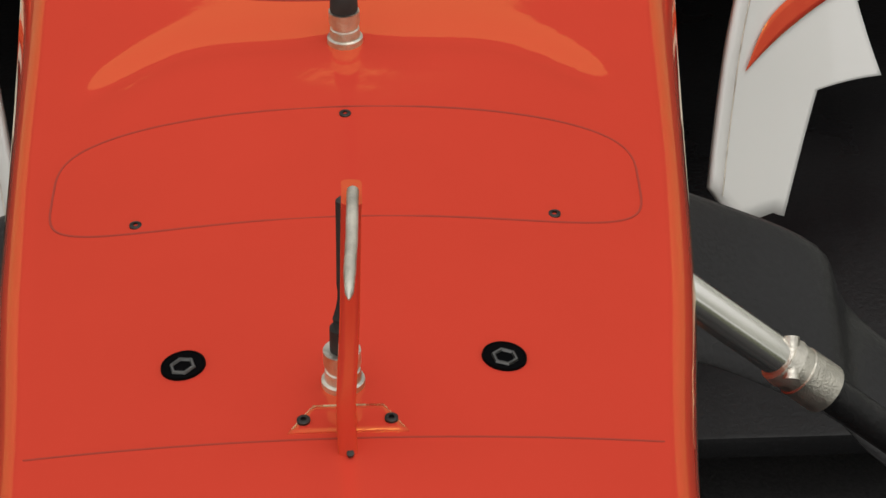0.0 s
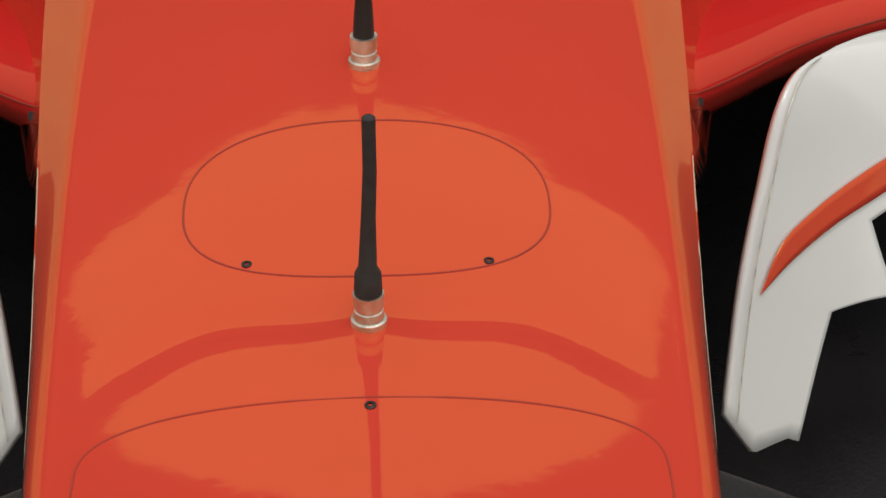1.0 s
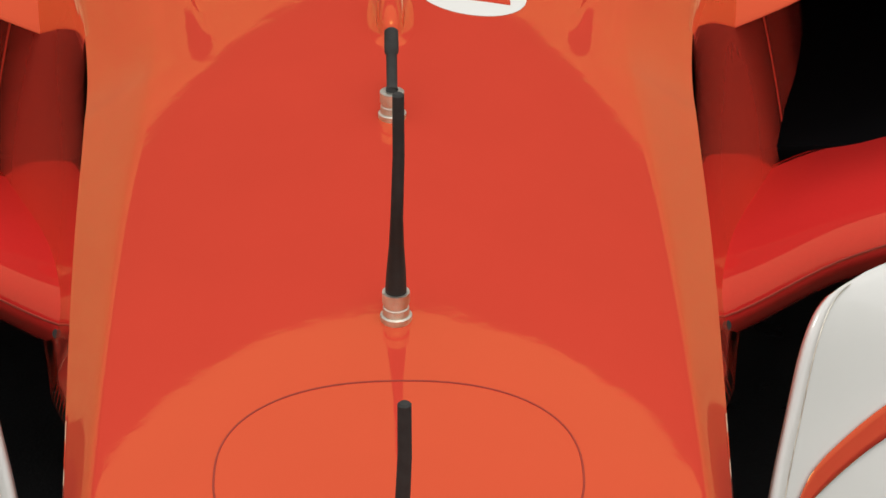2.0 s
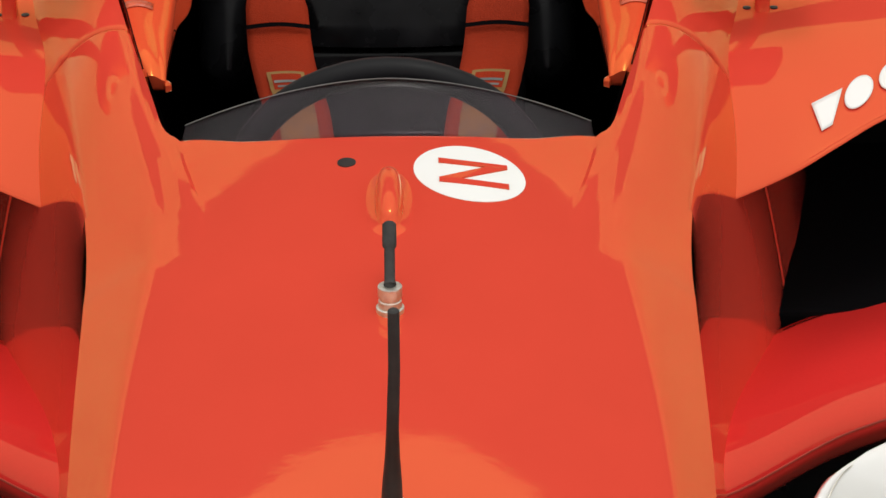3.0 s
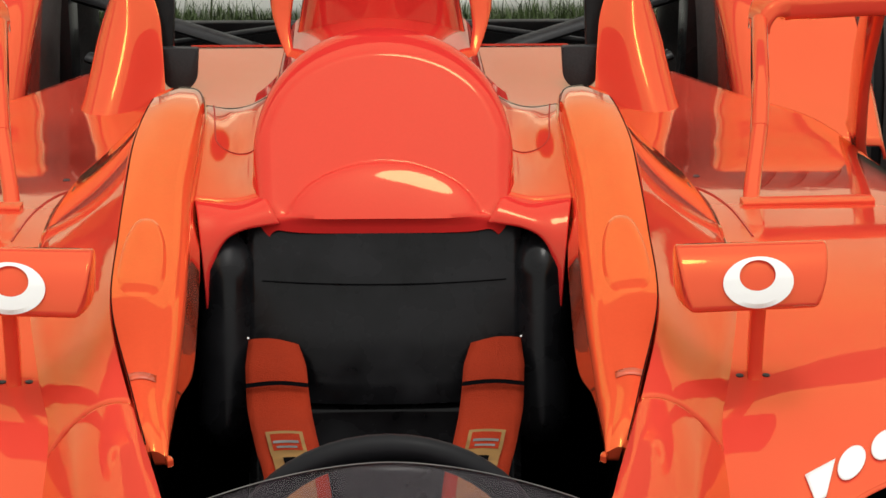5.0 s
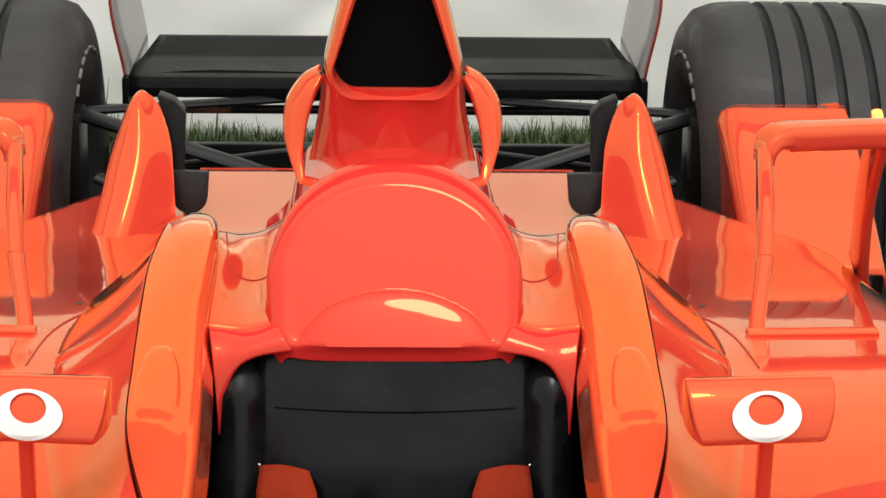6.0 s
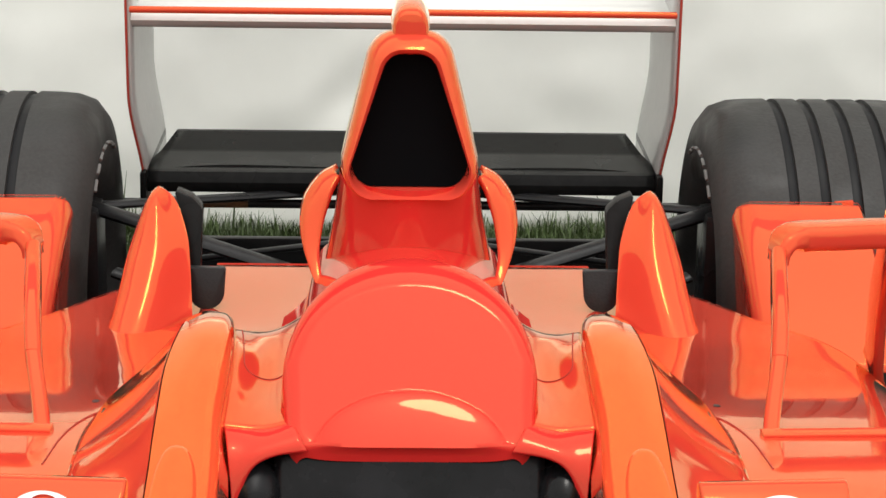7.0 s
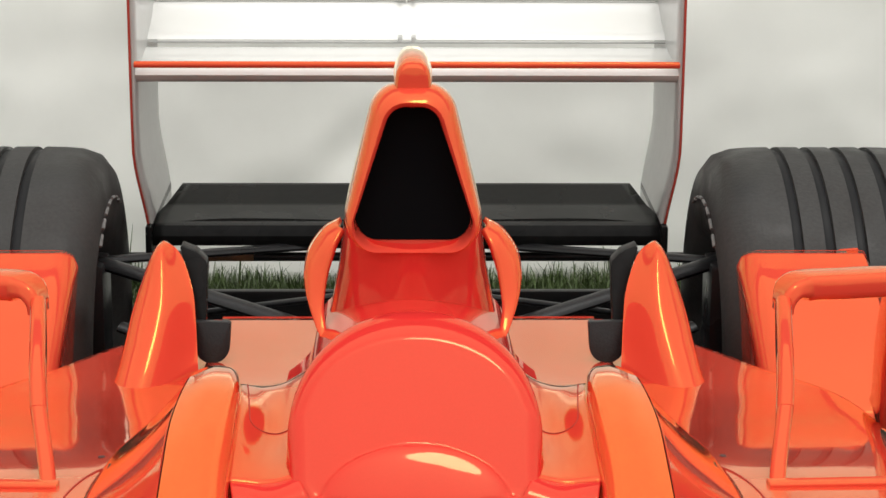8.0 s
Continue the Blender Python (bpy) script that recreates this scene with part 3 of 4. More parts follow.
# saddles between the headrest, the pads and the engine cover
def shoulder(u, v):
    y = lerp(1.535, 2.03, v)
    edge = curve_at(PAD_IN, pad_at(y))
    x = lerp(0.118, edge.x - 0.001, u)
    back = fair(y, (1.5, 1.85, 1.92, 1.98, 2.03), (0, 0, 0.008, 0.035, 0.09))
    z = lerp(0.684 - back, edge.z - 0.020, u ** 1.6)
    dip = 0.006 + 0.008 * ease(1.54, 1.72, y)
    return x, y, z - dip * math.sin(u ** 0.85 * math.pi) ** 1.3


sides("shoulder", grid(shoulder, 30, 44), RED, car, thick=0.004)


# red cheeks rounding the corners of the seat opening
def cheek(u, v):
    a = curve_at([(0.100, 1.505, 0.664), (0.134, 1.500, 0.660), (0.155, 1.493, 0.648), (0.166, 1.482, 0.618), (0.168, 1.47, 0.58)], u)
    b = Vector(shoulder(u, 0.0)) + Vector((0, 0.004, -0.0005))
    k = math.sin(v * math.pi / 2)
    return Vector((lerp(a.x, b.x, v), lerp(a.y, b.y, 1 - math.cos(v * math.pi / 2)), lerp(a.z, b.z, k)))


sides("headrest_cheek", grid(cheek, 30, 14), RED_SHADED, car, thick=0.003)


# airbox and engine cover
def rounded(corners, radii, n=9):
    """Points round a polygon (in a plane across the car) with rounded corners."""
    out, m = [], len(corners)
    for i in range(m):
        p, a, b = Vector(corners[i]), Vector(corners[i - 1]), Vector(corners[(i + 1) % m])
        da, db = (a - p).normalized(), (b - p).normalized()
        half = da.angle(db) / 2
        t = radii[i] / math.tan(half)
        c = p + (da + db).normalized() * (radii[i] / math.sin(half))
        s0, s1 = p + da * t - c, p + db * t - c
        for k in range(n + 1):
            d = s0.lerp(s1, k / n)
            out.append(c + d.normalized() * radii[i])
    return out


def hoop(y, zb, zt, wb, wt, rb, rt):
    pts = rounded([(-wb, zb), (wb, zb), (wt, zt), (-wt, zt)], (rb, rb, rt, rt))
    return [Vector((p[0], y + (p[1] - zb) * 0.30, p[1])) for p in pts]


def airbox():
    rings = [hoop(2.10, 0.860, 0.962, 0.060, 0.020, 0.020, 0.016), hoop(1.90, 0.8365, 0.978, 0.0740, 0.0240, 0.024, 0.022), hoop(1.866, 0.8325, 0.982, 0.0757, 0.0245, 0.025, 0.0225),
             hoop(1.857, 0.831, 0.985, 0.0768, 0.0256, 0.026, 0.0240), hoop(1.853, 0.8295, 0.989, 0.0785, 0.0285, 0.028, 0.027), hoop(1.856, 0.828, 0.994, 0.0812, 0.033, 0.030, 0.031), hoop(1.868, 0.827, 1.000, 0.0842, 0.039, 0.032, 0.035),
             hoop(1.89, 0.826, 1.004, 0.0868, 0.0425, 0.033, 0.037), hoop(1.95, 0.820, 0.994, 0.0885, 0.0435, 0.033, 0.036), hoop(2.10, 0.79, 0.955, 0.090, 0.038, 0.03, 0.03), hoop(2.35, 0.68, 0.885, 0.088, 0.030, 0.03, 0.025), hoop(2.65, 0.54, 0.78, 0.075, 0.02, 0.02, 0.015), hoop(2.9, 0.44, 0.60, 0.05, 0.012, 0.015, 0.01)]
    return loft(rings, cap=False)


airbox_ob = part("airbox", airbox(), RED, car, "glossy red roll hoop with a rounded triangular air intake", sharp=70)
# Capped plug just behind the lip; its colour paints the intake's shade.
part("intake_throat", loft([hoop(1.888, 0.8362, 0.9785, 0.0742, 0.0242, 0.024, 0.022), hoop(2.09, 0.862, 0.961, 0.060, 0.020, 0.020, 0.016)]), BLACK, airbox_ob, "near-black plug for the shade in the air intake")


def neck(u, v):
    z = lerp(0.60, 0.838, v)
    a = u * math.tau
    w = interp(v, (0, 0.45, 0.8, 1.0), (0.135, 0.101, 0.085, 0.080))
    return w * math.cos(a), 1.96 + 0.10 * math.sin(a) * (1.1 - 0.1 * v) - 0.13 * max(0, 1 - v * 1.15) ** 3 * max(0, -math.sin(a)), z


part("neck", grid(neck, 48, 20, wrap=True), RED_SHADED, airbox_ob)
pod_cam = loft([[Vector((0.0212 * s * math.copysign(abs(math.cos(k / 28 * math.tau)) ** 0.7, math.cos(k / 28 * math.tau)), y, 1.002 + 0.027 * s * math.copysign(abs(math.sin(k / 28 * math.tau)) ** 0.85, math.sin(k / 28 * math.tau)))) for k in range(28)]
                for y, s in ((1.926, 0.62), (1.927, 0.82), (1.932, 0.93), (1.942, 1.0), (2.0, 1.05), (2.08, 0.8), (2.14, 0.2))])
pod_ob = part("camera_pod", pod_cam, RED, airbox_ob, "small red camera housing on top")
part("slot", block(0.0, 1.931, 1.0190, 0.016, 0.006, 0.0022, 0.0006), BLACK, pod_ob, "dark slot")


def ear(u, v):
    """Curled fin beside the roll hoop: broad at the top, drawn to a tip at its foot."""
    o = curve_at([(0.084, 1.97, 0.842), (0.104, 1.955, 0.833), (0.1215, 1.94, 0.808), (0.1235, 1.915, 0.775), (0.111, 1.88, 0.742), (0.092, 1.84, 0.722)], v)
    i = curve_at([(0.080, 1.93, 0.838), (0.090, 1.91, 0.820), (0.098, 1.90, 0.792), (0.101, 1.885, 0.762), (0.097, 1.86, 0.738), (0.090, 1.835, 0.724)], v)
    p = o.lerp(i, u)
    return p + Vector((0.004, -0.006, 0)) * math.sin(u * math.pi)


sides("roll_hoop_fin", grid(ear, 8, 36), RED, airbox_ob, thick=0.006)


for s in (1, -1):
    seam = [Vector(shoulder(p.x, p.y)) + Vector((0, 0, 0.0006)) for p in spline([(0.12, 0.66, 0), (0.13, 0.42, 0), (0.20, 0.34, 0), (0.50, 0.325, 0), (0.78, 0.34, 0), (0.86, 0.42, 0), (0.90, 0.66, 0)], 6)]
    part("panel_gap", tube([(s * p.x, p.y, p.z) for p in seam], 0.0006, 6), SEAM, car, "fine gap behind the headrest")


# engine deck towards the gearbox
def deck(u, v):
    y = lerp(1.9, 2.78, v)
    x = lerp(-0.285, 0.285, u)
    return x, y, pod_z(0.3, y) + 0.005 + 0.10 * math.exp(-(x / 0.09) ** 2) * (1 - v) + 0.004


part("engine_deck", grid(deck, 40, 30), RED, car, thick=0.004)


# chimneys: swept fins with a dark outlet
FIN_OUT = [(0.436, 2.33, 0.474), (0.407, 2.39, 0.504), (0.396, 2.45, 0.545), (0.389, 2.49, 0.580), (0.377, 2.53, 0.620), (0.360, 2.56, 0.664)]
FIN_IN = [(0.290, 2.40, 0.505), (0.295, 2.44, 0.540), (0.299, 2.47, 0.575), (0.305, 2.50, 0.608), (0.322, 2.54, 0.644), (0.342, 2.56, 0.664)]


def fin(u, v):
    """A flat inner cheek up to a ridge, and a rounded outer face."""
    o, i = curve_at(FIN_OUT, v), curve_at(FIN_IN, v)
    a = u * math.tau
    c, q = math.cos(a), math.sin(a)
    tip = math.sqrt(max(0, 1 - max(0, (v - 0.9) / 0.1) ** 2))
    ridge = lerp(0.35, -0.25, v)
    p = (o + i) / 2 + (o - i) / 2 * c * tip
    if q > 0:
        k = math.sin(((c + 1) / (ridge + 1)) ** 1.3 * math.pi / 2) if c < ridge else math.sqrt(max(0, 1 - ((c - ridge) / (1 - ridge)) ** 2))
    else:
        k = -0.6 * (1 - c * c)
    return p + Vector((0.006, -0.085, -0.004)) * k * (1 - 0.6 * v) * tip - Vector((0, 0, 0.03)) * max(0, 1 - v / 0.10)


fins = sides("chimney", grid(fin, 48, 40, wrap=True), RED, car, "tall swept red cooling chimney")
for ob, m in zip(fins, (lambda g: g, flip)):
    edge = rounded([(0.253, 0.514), (0.300, 0.510), (0.302, 0.568), (0.250, 0.567)], (0.022, 0.022, 0.003, 0.004), 6)
    part("outlet", m(plate([(p[0], 2.46 + (p[1] - 0.51) * 0.3, p[1]) for p in edge], (0.0, 0.012, 0.0), 0.0015)), CARBON, ob, "dark grey chimney outlet")
    edge = rounded([(0.288, 0.552), (0.312, 0.552), (0.314, 0.615), (0.330, 0.655), (0.304, 0.646), (0.288, 0.632)], (0.003, 0.003, 0.02, 0.003, 0.012, 0.012), 5)
    part("outlet_lip", m(plate([(p[0], 2.50 + (p[1] - 0.55) * 0.7, p[1]) for p in edge], (0.0, 0.03, 0.0), 0.0015)), BEAM, ob, "black lip of the chimney outlet")


# flip-ups ahead of the rear tyres
def flip_up(u, v):
    """A ramp rising from the deck, with a rounded inner flank."""
    y, z = lerp(2.46, 2.80, v), lerp(0.425, 0.584, math.sin(v * 1.57) * 0.55 + v * 0.45)
    x0, r, back = 0.514 - 0.004 * v, lerp(0.046, 0.026, v), 0.055
    if u < 0.2:
        k = u / 0.2
        return x0, lerp(2.90, y + back, k), z - 0.034 * v ** 5
    if u < 0.4:
        k = (u - 0.2) / 0.2 * math.pi / 2
        return x0 + r * (1 - math.cos(k)), y + back * (1 - math.sin(k)), z - 0.034 * v ** 5 * (1 - math.sin(k))
    if u < 0.93:
        k = (u - 0.4) / 0.53
        return lerp(x0 + r, 0.70, k), y, z
    k = (u - 0.93) / 0.07
    return 0.70 + 0.006 * math.sin(k * 1.57), y, z - 0.02 * k


flips = sides("flip_up", grid(flip_up, 40, 24), RED, car, "red flip-up panel ahead of a rear tyre", thick=0.004)
for ob, m in zip(flips, (lambda g: g, flip)):
    crease = [Vector(flip_up(lerp(0.42, 0.90, k / 12), 0.52)) + Vector((0, -0.0006, 0.0006)) for k in range(13)]
    part("crease", m(tube(crease, 0.0004, 6)), RED, ob)
    part("tab", m(plate([(0.655, 2.80, 0.566), (0.70, 2.80, 0.566), (0.694, 2.80, 0.590), (0.665, 2.80, 0.588)], (0, 0.02, 0), 0.002)), RED, ob)


def bar(path, w, d):
    """A rounded rectangular bar along a path: half width across, half depth along the car."""
    path = [Vector(p) for p in path]
    ws = w if isinstance(w, list) else [w] * len(path)
    rings = []
    for i, p in enumerate(path):
        w = ws[i]
        t = (path[min(i + 1, len(path) - 1)] - path[max(i - 1, 0)]).normalized()
        s = t.cross(Vector((0, 1, 0))).normalized()
        e = s.cross(t)
        rings.append([p + s * q[0] + e * q[1] for q in rounded([(-w, -d), (w, -d), (w, d), (-w, d)], (w * 0.7,) * 4, 4)])
    return loft(rings)


def strut(path, w, d):
    """A rounded upright: half width across the car, half depth square to its run."""
    path = [Vector(p) for p in path]
    rings = []
    for i, p in enumerate(path):
        t = (path[min(i + 1, len(path) - 1)] - path[max(i - 1, 0)]).normalized()
        e = t.cross(Vector((1, 0, 0))).normalized()
        rings.append([p + Vector((q[0], 0, 0)) + e * q[1] for q in rounded([(-w, -d), (w, -d), (w, d), (-w, d)], (w * 0.7,) * 4, 5)])
    return loft(rings)


arch = spline([(0.452, 2.070, 0.700), (0.454, 2.072, 0.712), (0.463, 2.080, 0.7225), (0.482, 2.095, 0.7255), (0.53, 2.105, 0.725), (0.60, 2.12, 0.724), (0.72, 2.13, 0.720)], 5)
winglets = sides("winglet", bar(arch, [interp(p.x, (0.455, 0.475), (0.0098, 0.0155)) for p in arch], 0.026), RED, car, "red arched winglet standing on the sidepod")
for ob, m in zip(winglets, (lambda g: g, flip)):
    part("leg", m(strut(spline([(0.4175, 1.835, 0.646), (0.428, 1.90, 0.672), (0.438, 1.975, 0.694), (0.4495, 2.055, 0.709)], 5), 0.0095, 0.016)), RED, ob)
    part("leg", m(strut(spline([(0.3885, 1.702, 0.598), (0.397, 1.745, 0.614), (0.418, 1.838, 0.6465)], 5), 0.0092, 0.016)), RED, ob)
    part("outer_leg", m(bar(spline([(0.640, 2.34, 0.470), (0.632, 2.31, 0.50), (0.622, 2.26, 0.60), (0.612, 2.16, 0.72)], 4), 0.007, 0.03)), RED, ob)
    part("foot", m(bar([(x, 1.700 + 0.05 * (x - 0.385), pod_z(x, 1.70) + 0.002) for x in (0.379, 0.40, 0.44, 0.48, 0.52)], 0.003, 0.010)), RED, ob)

# mirrors
def mirror_body():
    rings = []
    for y, s, top, low in ((1.164, 0.84, -0.0140, -0.0180), (1.168, 0.89, -0.0060, -0.0215), (1.174, 0.94, 0.0040, -0.0238), (1.182, 0.97, 0.0130, -0.0250), (1.190, 0.99, 0.0190, -0.0255),
                           (1.199, 1.0, 0.0238, -0.0258), (1.206, 1.0, 0.0245, -0.0258), (1.214, 1.0, 0.0225, -0.0255), (1.228, 0.98, 0.0120, -0.0230)):
        wide, r = 0.0645 * s, min(0.012, (top - low) * 0.42)
        pts = rounded([(-wide * 0.97, low), (wide * 0.93, low + 0.001), (wide, top), (-wide, top)], (r, r, min(r, 0.003), min(r, 0.003)), 6)
        rings.append([Vector((0.3055 + p[0], y + 0.10 * (p[0] + 0.06), 0.7270 + p[1] - 0.012 * p[0])) for p in pts])
    return loft(rings)


def mirror_front(x, z):
    """How far forward the housing's face lies."""
    return interp(z, (0.7015, 0.7055, 0.709, 0.713, 0.721, 0.731, 0.740, 0.746, 0.7515), (1.174, 1.168, 1.164, 1.164, 1.168, 1.174, 1.182, 1.190, 1.199)) + 0.10 * (x - 0.2455)


mirrors = sides("mirror", mirror_body(), RED, car, "red wing mirror housing with a white ring emblem", sharp=60)
for ob, m in zip(mirrors, (lambda g: g, flip)):
    stem = bar(spline([(0.3185, 1.232, 0.612), (0.3175, 1.232, 0.635), (0.3150, 1.215, 0.705)], 4), 0.0062, 0.010)
    part("stem", m(stem), RED, ob)
    for dx in (-0.0115, 0.0115):
        part("screw", m(lathe([(0, 0), (0, 0.0034), (0.0012, 0.0034), (0.0015, 0)], 12, (0.3170 + dx, 1.232, pod_z(0.32, 1.232) - 0.0005), (0, 0, 1))), SCREW, ob)

    def on_mirror(x, z):
        y = 1.18
        for k in range(10):
            y = 0.5 * (y + mirror_front(x, z - 0.396 * (y - 1.18)))
        return x * (y + 0.563) / 1.743, y - 0.0016, z - 0.396 * (y - 1.18) + 0.0012

    def ring_emblem(u, v):
        a = u * math.tau
        c, q = math.cos(a), math.sin(a)
        x, z = lerp(0.0292 * c, 0.0150 * c - 0.001, v), lerp(0.0228 * q, 0.0136 * q + 0.0062, v)
        return on_mirror(0.3076 + x, 0.7278 + z)

    part("emblem", m(grid(ring_emblem, 64, 4, wrap=True)), DECAL, ob, "white ring emblem", smooth=False, thick=0.0006)

# ---------------------------------------------------------------- rear end
def tyre_profile(half, r):
    return [(-half * 0.72, r * 0.52), (-half * 0.95, r * 0.62), (-half, r * 0.78), (-half * 0.97, r * 0.9), (-half * 0.88, r * 0.965), (-half * 0.74, r * 0.992), (-half * 0.6, r * 0.998)]


def grooved(half, r):
    left = tyre_profile(half, r)
    mid = []
    for c in (-0.39, -0.13, 0.13, 0.39):
        w = 0.037
        mid += [(half * (c - w) - 0.001, r), (half * (c - w), r - 0.006), (half * (c + w), r - 0.006), (half * (c + w) + 0.001, r)]
    return left + mid + [(-a, b) for a, b in reversed(left)]


for s in (1, -1):
    rear_wheel = part("rear_wheel", lathe([(-0.12, 0.05), (-0.12, 0.16), (-0.15, 0.175), (-0.15, 0.185), (0.15, 0.185), (0.15, 0.17), (0.0, 0.16), (0.0, 0.03)], 48, (s * 0.678, 3.05, 0.345), (1, 0, 0)), CARBON, car, "dark wheel rim")
    for k in range(7):
        arc = [(s * 0.4865 + 0.0, 3.05 - 0.262 * math.cos(1.0 + 0.16 * k + 0.02 * q), 0.345 + 0.262 * math.sin(1.0 + 0.16 * k + 0.02 * q)) for q in range(6)]
        part("mark", tube(arc, 0.0028, 6, flat=1.0), MARK, rear_wheel, "faded pale sidewall writing")
    part("tyre", lathe(grooved(0.19, 0.345), 96, (s * 0.678, 3.05, 0.345), (1, 0, 0)), RUBBER, rear_wheel, "worn black grooved racing tyre", sharp=50)
    # Blackish bands over the groove floors paint in the shade of the recess.
    for c in (-0.39, -0.13, 0.13, 0.39):
        band = [(0.19 * (c - 0.036), 0.3392), (0.19 * (c - 0.03), 0.3396), (0.19 * (c + 0.03), 0.3396), (0.19 * (c + 0.036), 0.3392)]
        part("groove", lathe(band, 96, (s * 0.678, 3.05, 0.345), (1, 0, 0)), GRIP, rear_wheel, "groove floor darkened for its shade")

arms = [((0.515, 3.05, 0.505), (0.13, 2.86, 0.437), 0.020), ((0.515, 3.07, 0.500), (0.12, 3.30, 0.47), 0.014), ((0.50, 3.07, 0.24), (0.10, 2.8, 0.22), 0.018), ((0.50, 3.07, 0.24), (0.10, 3.3, 0.22), 0.018), ((0.10, 2.84, 0.505), (0.36, 3.10, 0.40), 0.011), ((0.46, 2.92, 0.43), (0.10, 2.80, 0.33), 0.016)]
for a, b, r in arms:
    sides("rear_wishbone", tube([a, b], r, 12, flat=0.5), CARBON, car, "black carbon suspension arm")
for s in (1, -1):
    part("upright", block(s * 0.52, 3.05, 0.38, 0.05, 0.10, 0.26, 0.012), CARBON, car, "dark wheel upright")
part("rear_crossbar", tube([(-0.52, 3.3, 0.447), (0.52, 3.3, 0.447)], 0.008, 10), CARBON, car, "thin dark rear crossbar")
part("crossbar_sleeve", tube([(-0.415, 3.3, 0.4475), (-0.27, 3.3, 0.4475)], 0.0086, 10), RUST, car, "rusty sleeve on the rear crossbar")
part("diffuser", join(block(0, 3.1, 0.29, 0.96, 0.5, 0.016, 0.004), block(0, 3.34, 0.33, 0.96, 0.02, 0.09, 0.004), block(0, 2.95, 0.36, 0.9, 0.02, 0.10, 0.004)), CARBON, car, "black diffuser and rear bodywork")
part("gearbox", block(0, 3.05, 0.32, 0.22, 0.75, 0.24, 0.03), CARBON, car, "black gearbox casing")
part("floor_plate", block(0, 2.0, 0.075, 1.36, 2.9, 0.02, 0.004), CARBON, car, "flat black underfloor")


def wing_rows(y0, z0, y1, z1, sag, thick, half, n=24):
    """An aerofoil slat across the car: rounded nose, hollow upper side."""
    def f(u, v):
        x = lerp(-half, half, v)
        t = u * 2
        if t < 1:
            k = t
            y, z = lerp(y1, y0, k), lerp(z1, z0, k) - sag * math.sin(k * math.pi) + thick * 0.5 * math.sqrt(max(0, k)) * (k < 0.9999) * (1 - max(0, (k - 0.8) / 0.2) ** 2)
        else:
            k = 2 - t
            y, z = lerp(y1, y0, k), lerp(z1, z0, k) - sag * math.sin(k * math.pi) - thick * 0.5 * math.sqrt(max(0, k)) * (1 - max(0, (k - 0.8) / 0.2) ** 2)
        return x, y, z
    return grid(f, n * 2, 10, wrap=False)


rear_wing = part("rear_wing", wing_rows(3.22, 0.785, 3.42, 0.80, 0.010, 0.034, 0.462), WHITE, car, "white upper rear wing with a red leading edge")
part("stripe", tube([(-0.462, 3.221, 0.803), (0.462, 3.221, 0.803)], 0.006, 10), RED, rear_wing, "red leading-edge stripe")
part("flap", wing_rows(3.43, 0.812, 3.56, 0.862, 0.008, 0.012, 0.462), WHITE, rear_wing)
part("flap", wing_rows(3.56, 0.875, 3.64, 0.95, 0.006, 0.010, 0.462), WHITE, rear_wing)
for y, z in ((3.425, 0.8085), (3.557, 0.8655)):
    part("slot_edge", tube([(-0.460, y, z), (0.460, y, z)], 0.0022, 8), ENDPLATE, rear_wing, "grey trailing edge beside a slot")
    for x in (-0.012, 0.012):
        part("slot_bracket", block(x, y, z + 0.006, 0.008, 0.030, 0.010, 0.002), ENDPLATE, rear_wing, "small grey slot bracket")
part("support", block(0.0, 3.60, 0.905, 0.004, 0.10, 0.09, 0.0015), WHITE, rear_wing, "thin centre support")


def endplate(u, v):
    z = lerp(0.98, 0.47, v)
    x = 0.445 + 0.022 * ease(0.49, 0.66, z)
    y = lerp(3.215 + 0.04 * v ** 3, 3.62 - 0.05 * v, u)
    return x, y, z


for s in (1, -1):
    ep = grid(endplate, 6, 20)
    plate_ob = part("endplate", ep if s > 0 else flip(ep), ENDPLATE, rear_wing, "pale grey endplate with a red edge", thick=0.006)
    part("edge_trim", tube([(s * (p[0] + 0.001), p[1] - 0.001, p[2]) for p in (endplate(0, k / 20) for k in range(21))], 0.0022, 8), SEAM, plate_ob, "thin red edge trim")

def beam_skin(u, v):
    """Lower wing: blunt front edge, hollow upper side, ends cut away towards the back."""
    s = 2 * v - 1
    y, z = interp(u, (0, 0.12, 0.2, 0.3, 0.5, 0.7, 1.0), (3.30, 3.252, 3.25, 3.258, 3.31, 3.38, 3.47)), interp(u, (0, 0.12, 0.2, 0.3, 0.5, 0.7, 1.0), (0.484, 0.486, 0.497, 0.508, 0.511, 0.515, 0.534))
    half = interp(u, (0, 0.55, 1.0), (0.443, 0.440, 0.408))
    return half * s, y, z


for s in (1, -1):
    part("endplate_foot", block(s * 0.4455, 3.40, 0.493, 0.011, 0.36, 0.056, 0.004), BEAM, car, "dark carbon foot of an endplate")
beam = part("beam_wing", grid(beam_skin, 40, 40), BEAM, car, "black lower rear wing with a blunt front edge", thick=0.008)
for s in (1, -1):
    part("lip", tube(spline([(s * 0.44, 3.29, 0.5065), (s * 0.30, 3.31, 0.5110), (s * 0.1, 3.31, 0.5120)], 6), 0.0045, 8), BEAM, beam)
    part("ridge", tube(spline([(s * 0.43, 3.272, 0.512), (s * 0.30, 3.285, 0.5165), (s * 0.1, 3.280, 0.5145)], 6), 0.0038, 8), BEAM, beam)


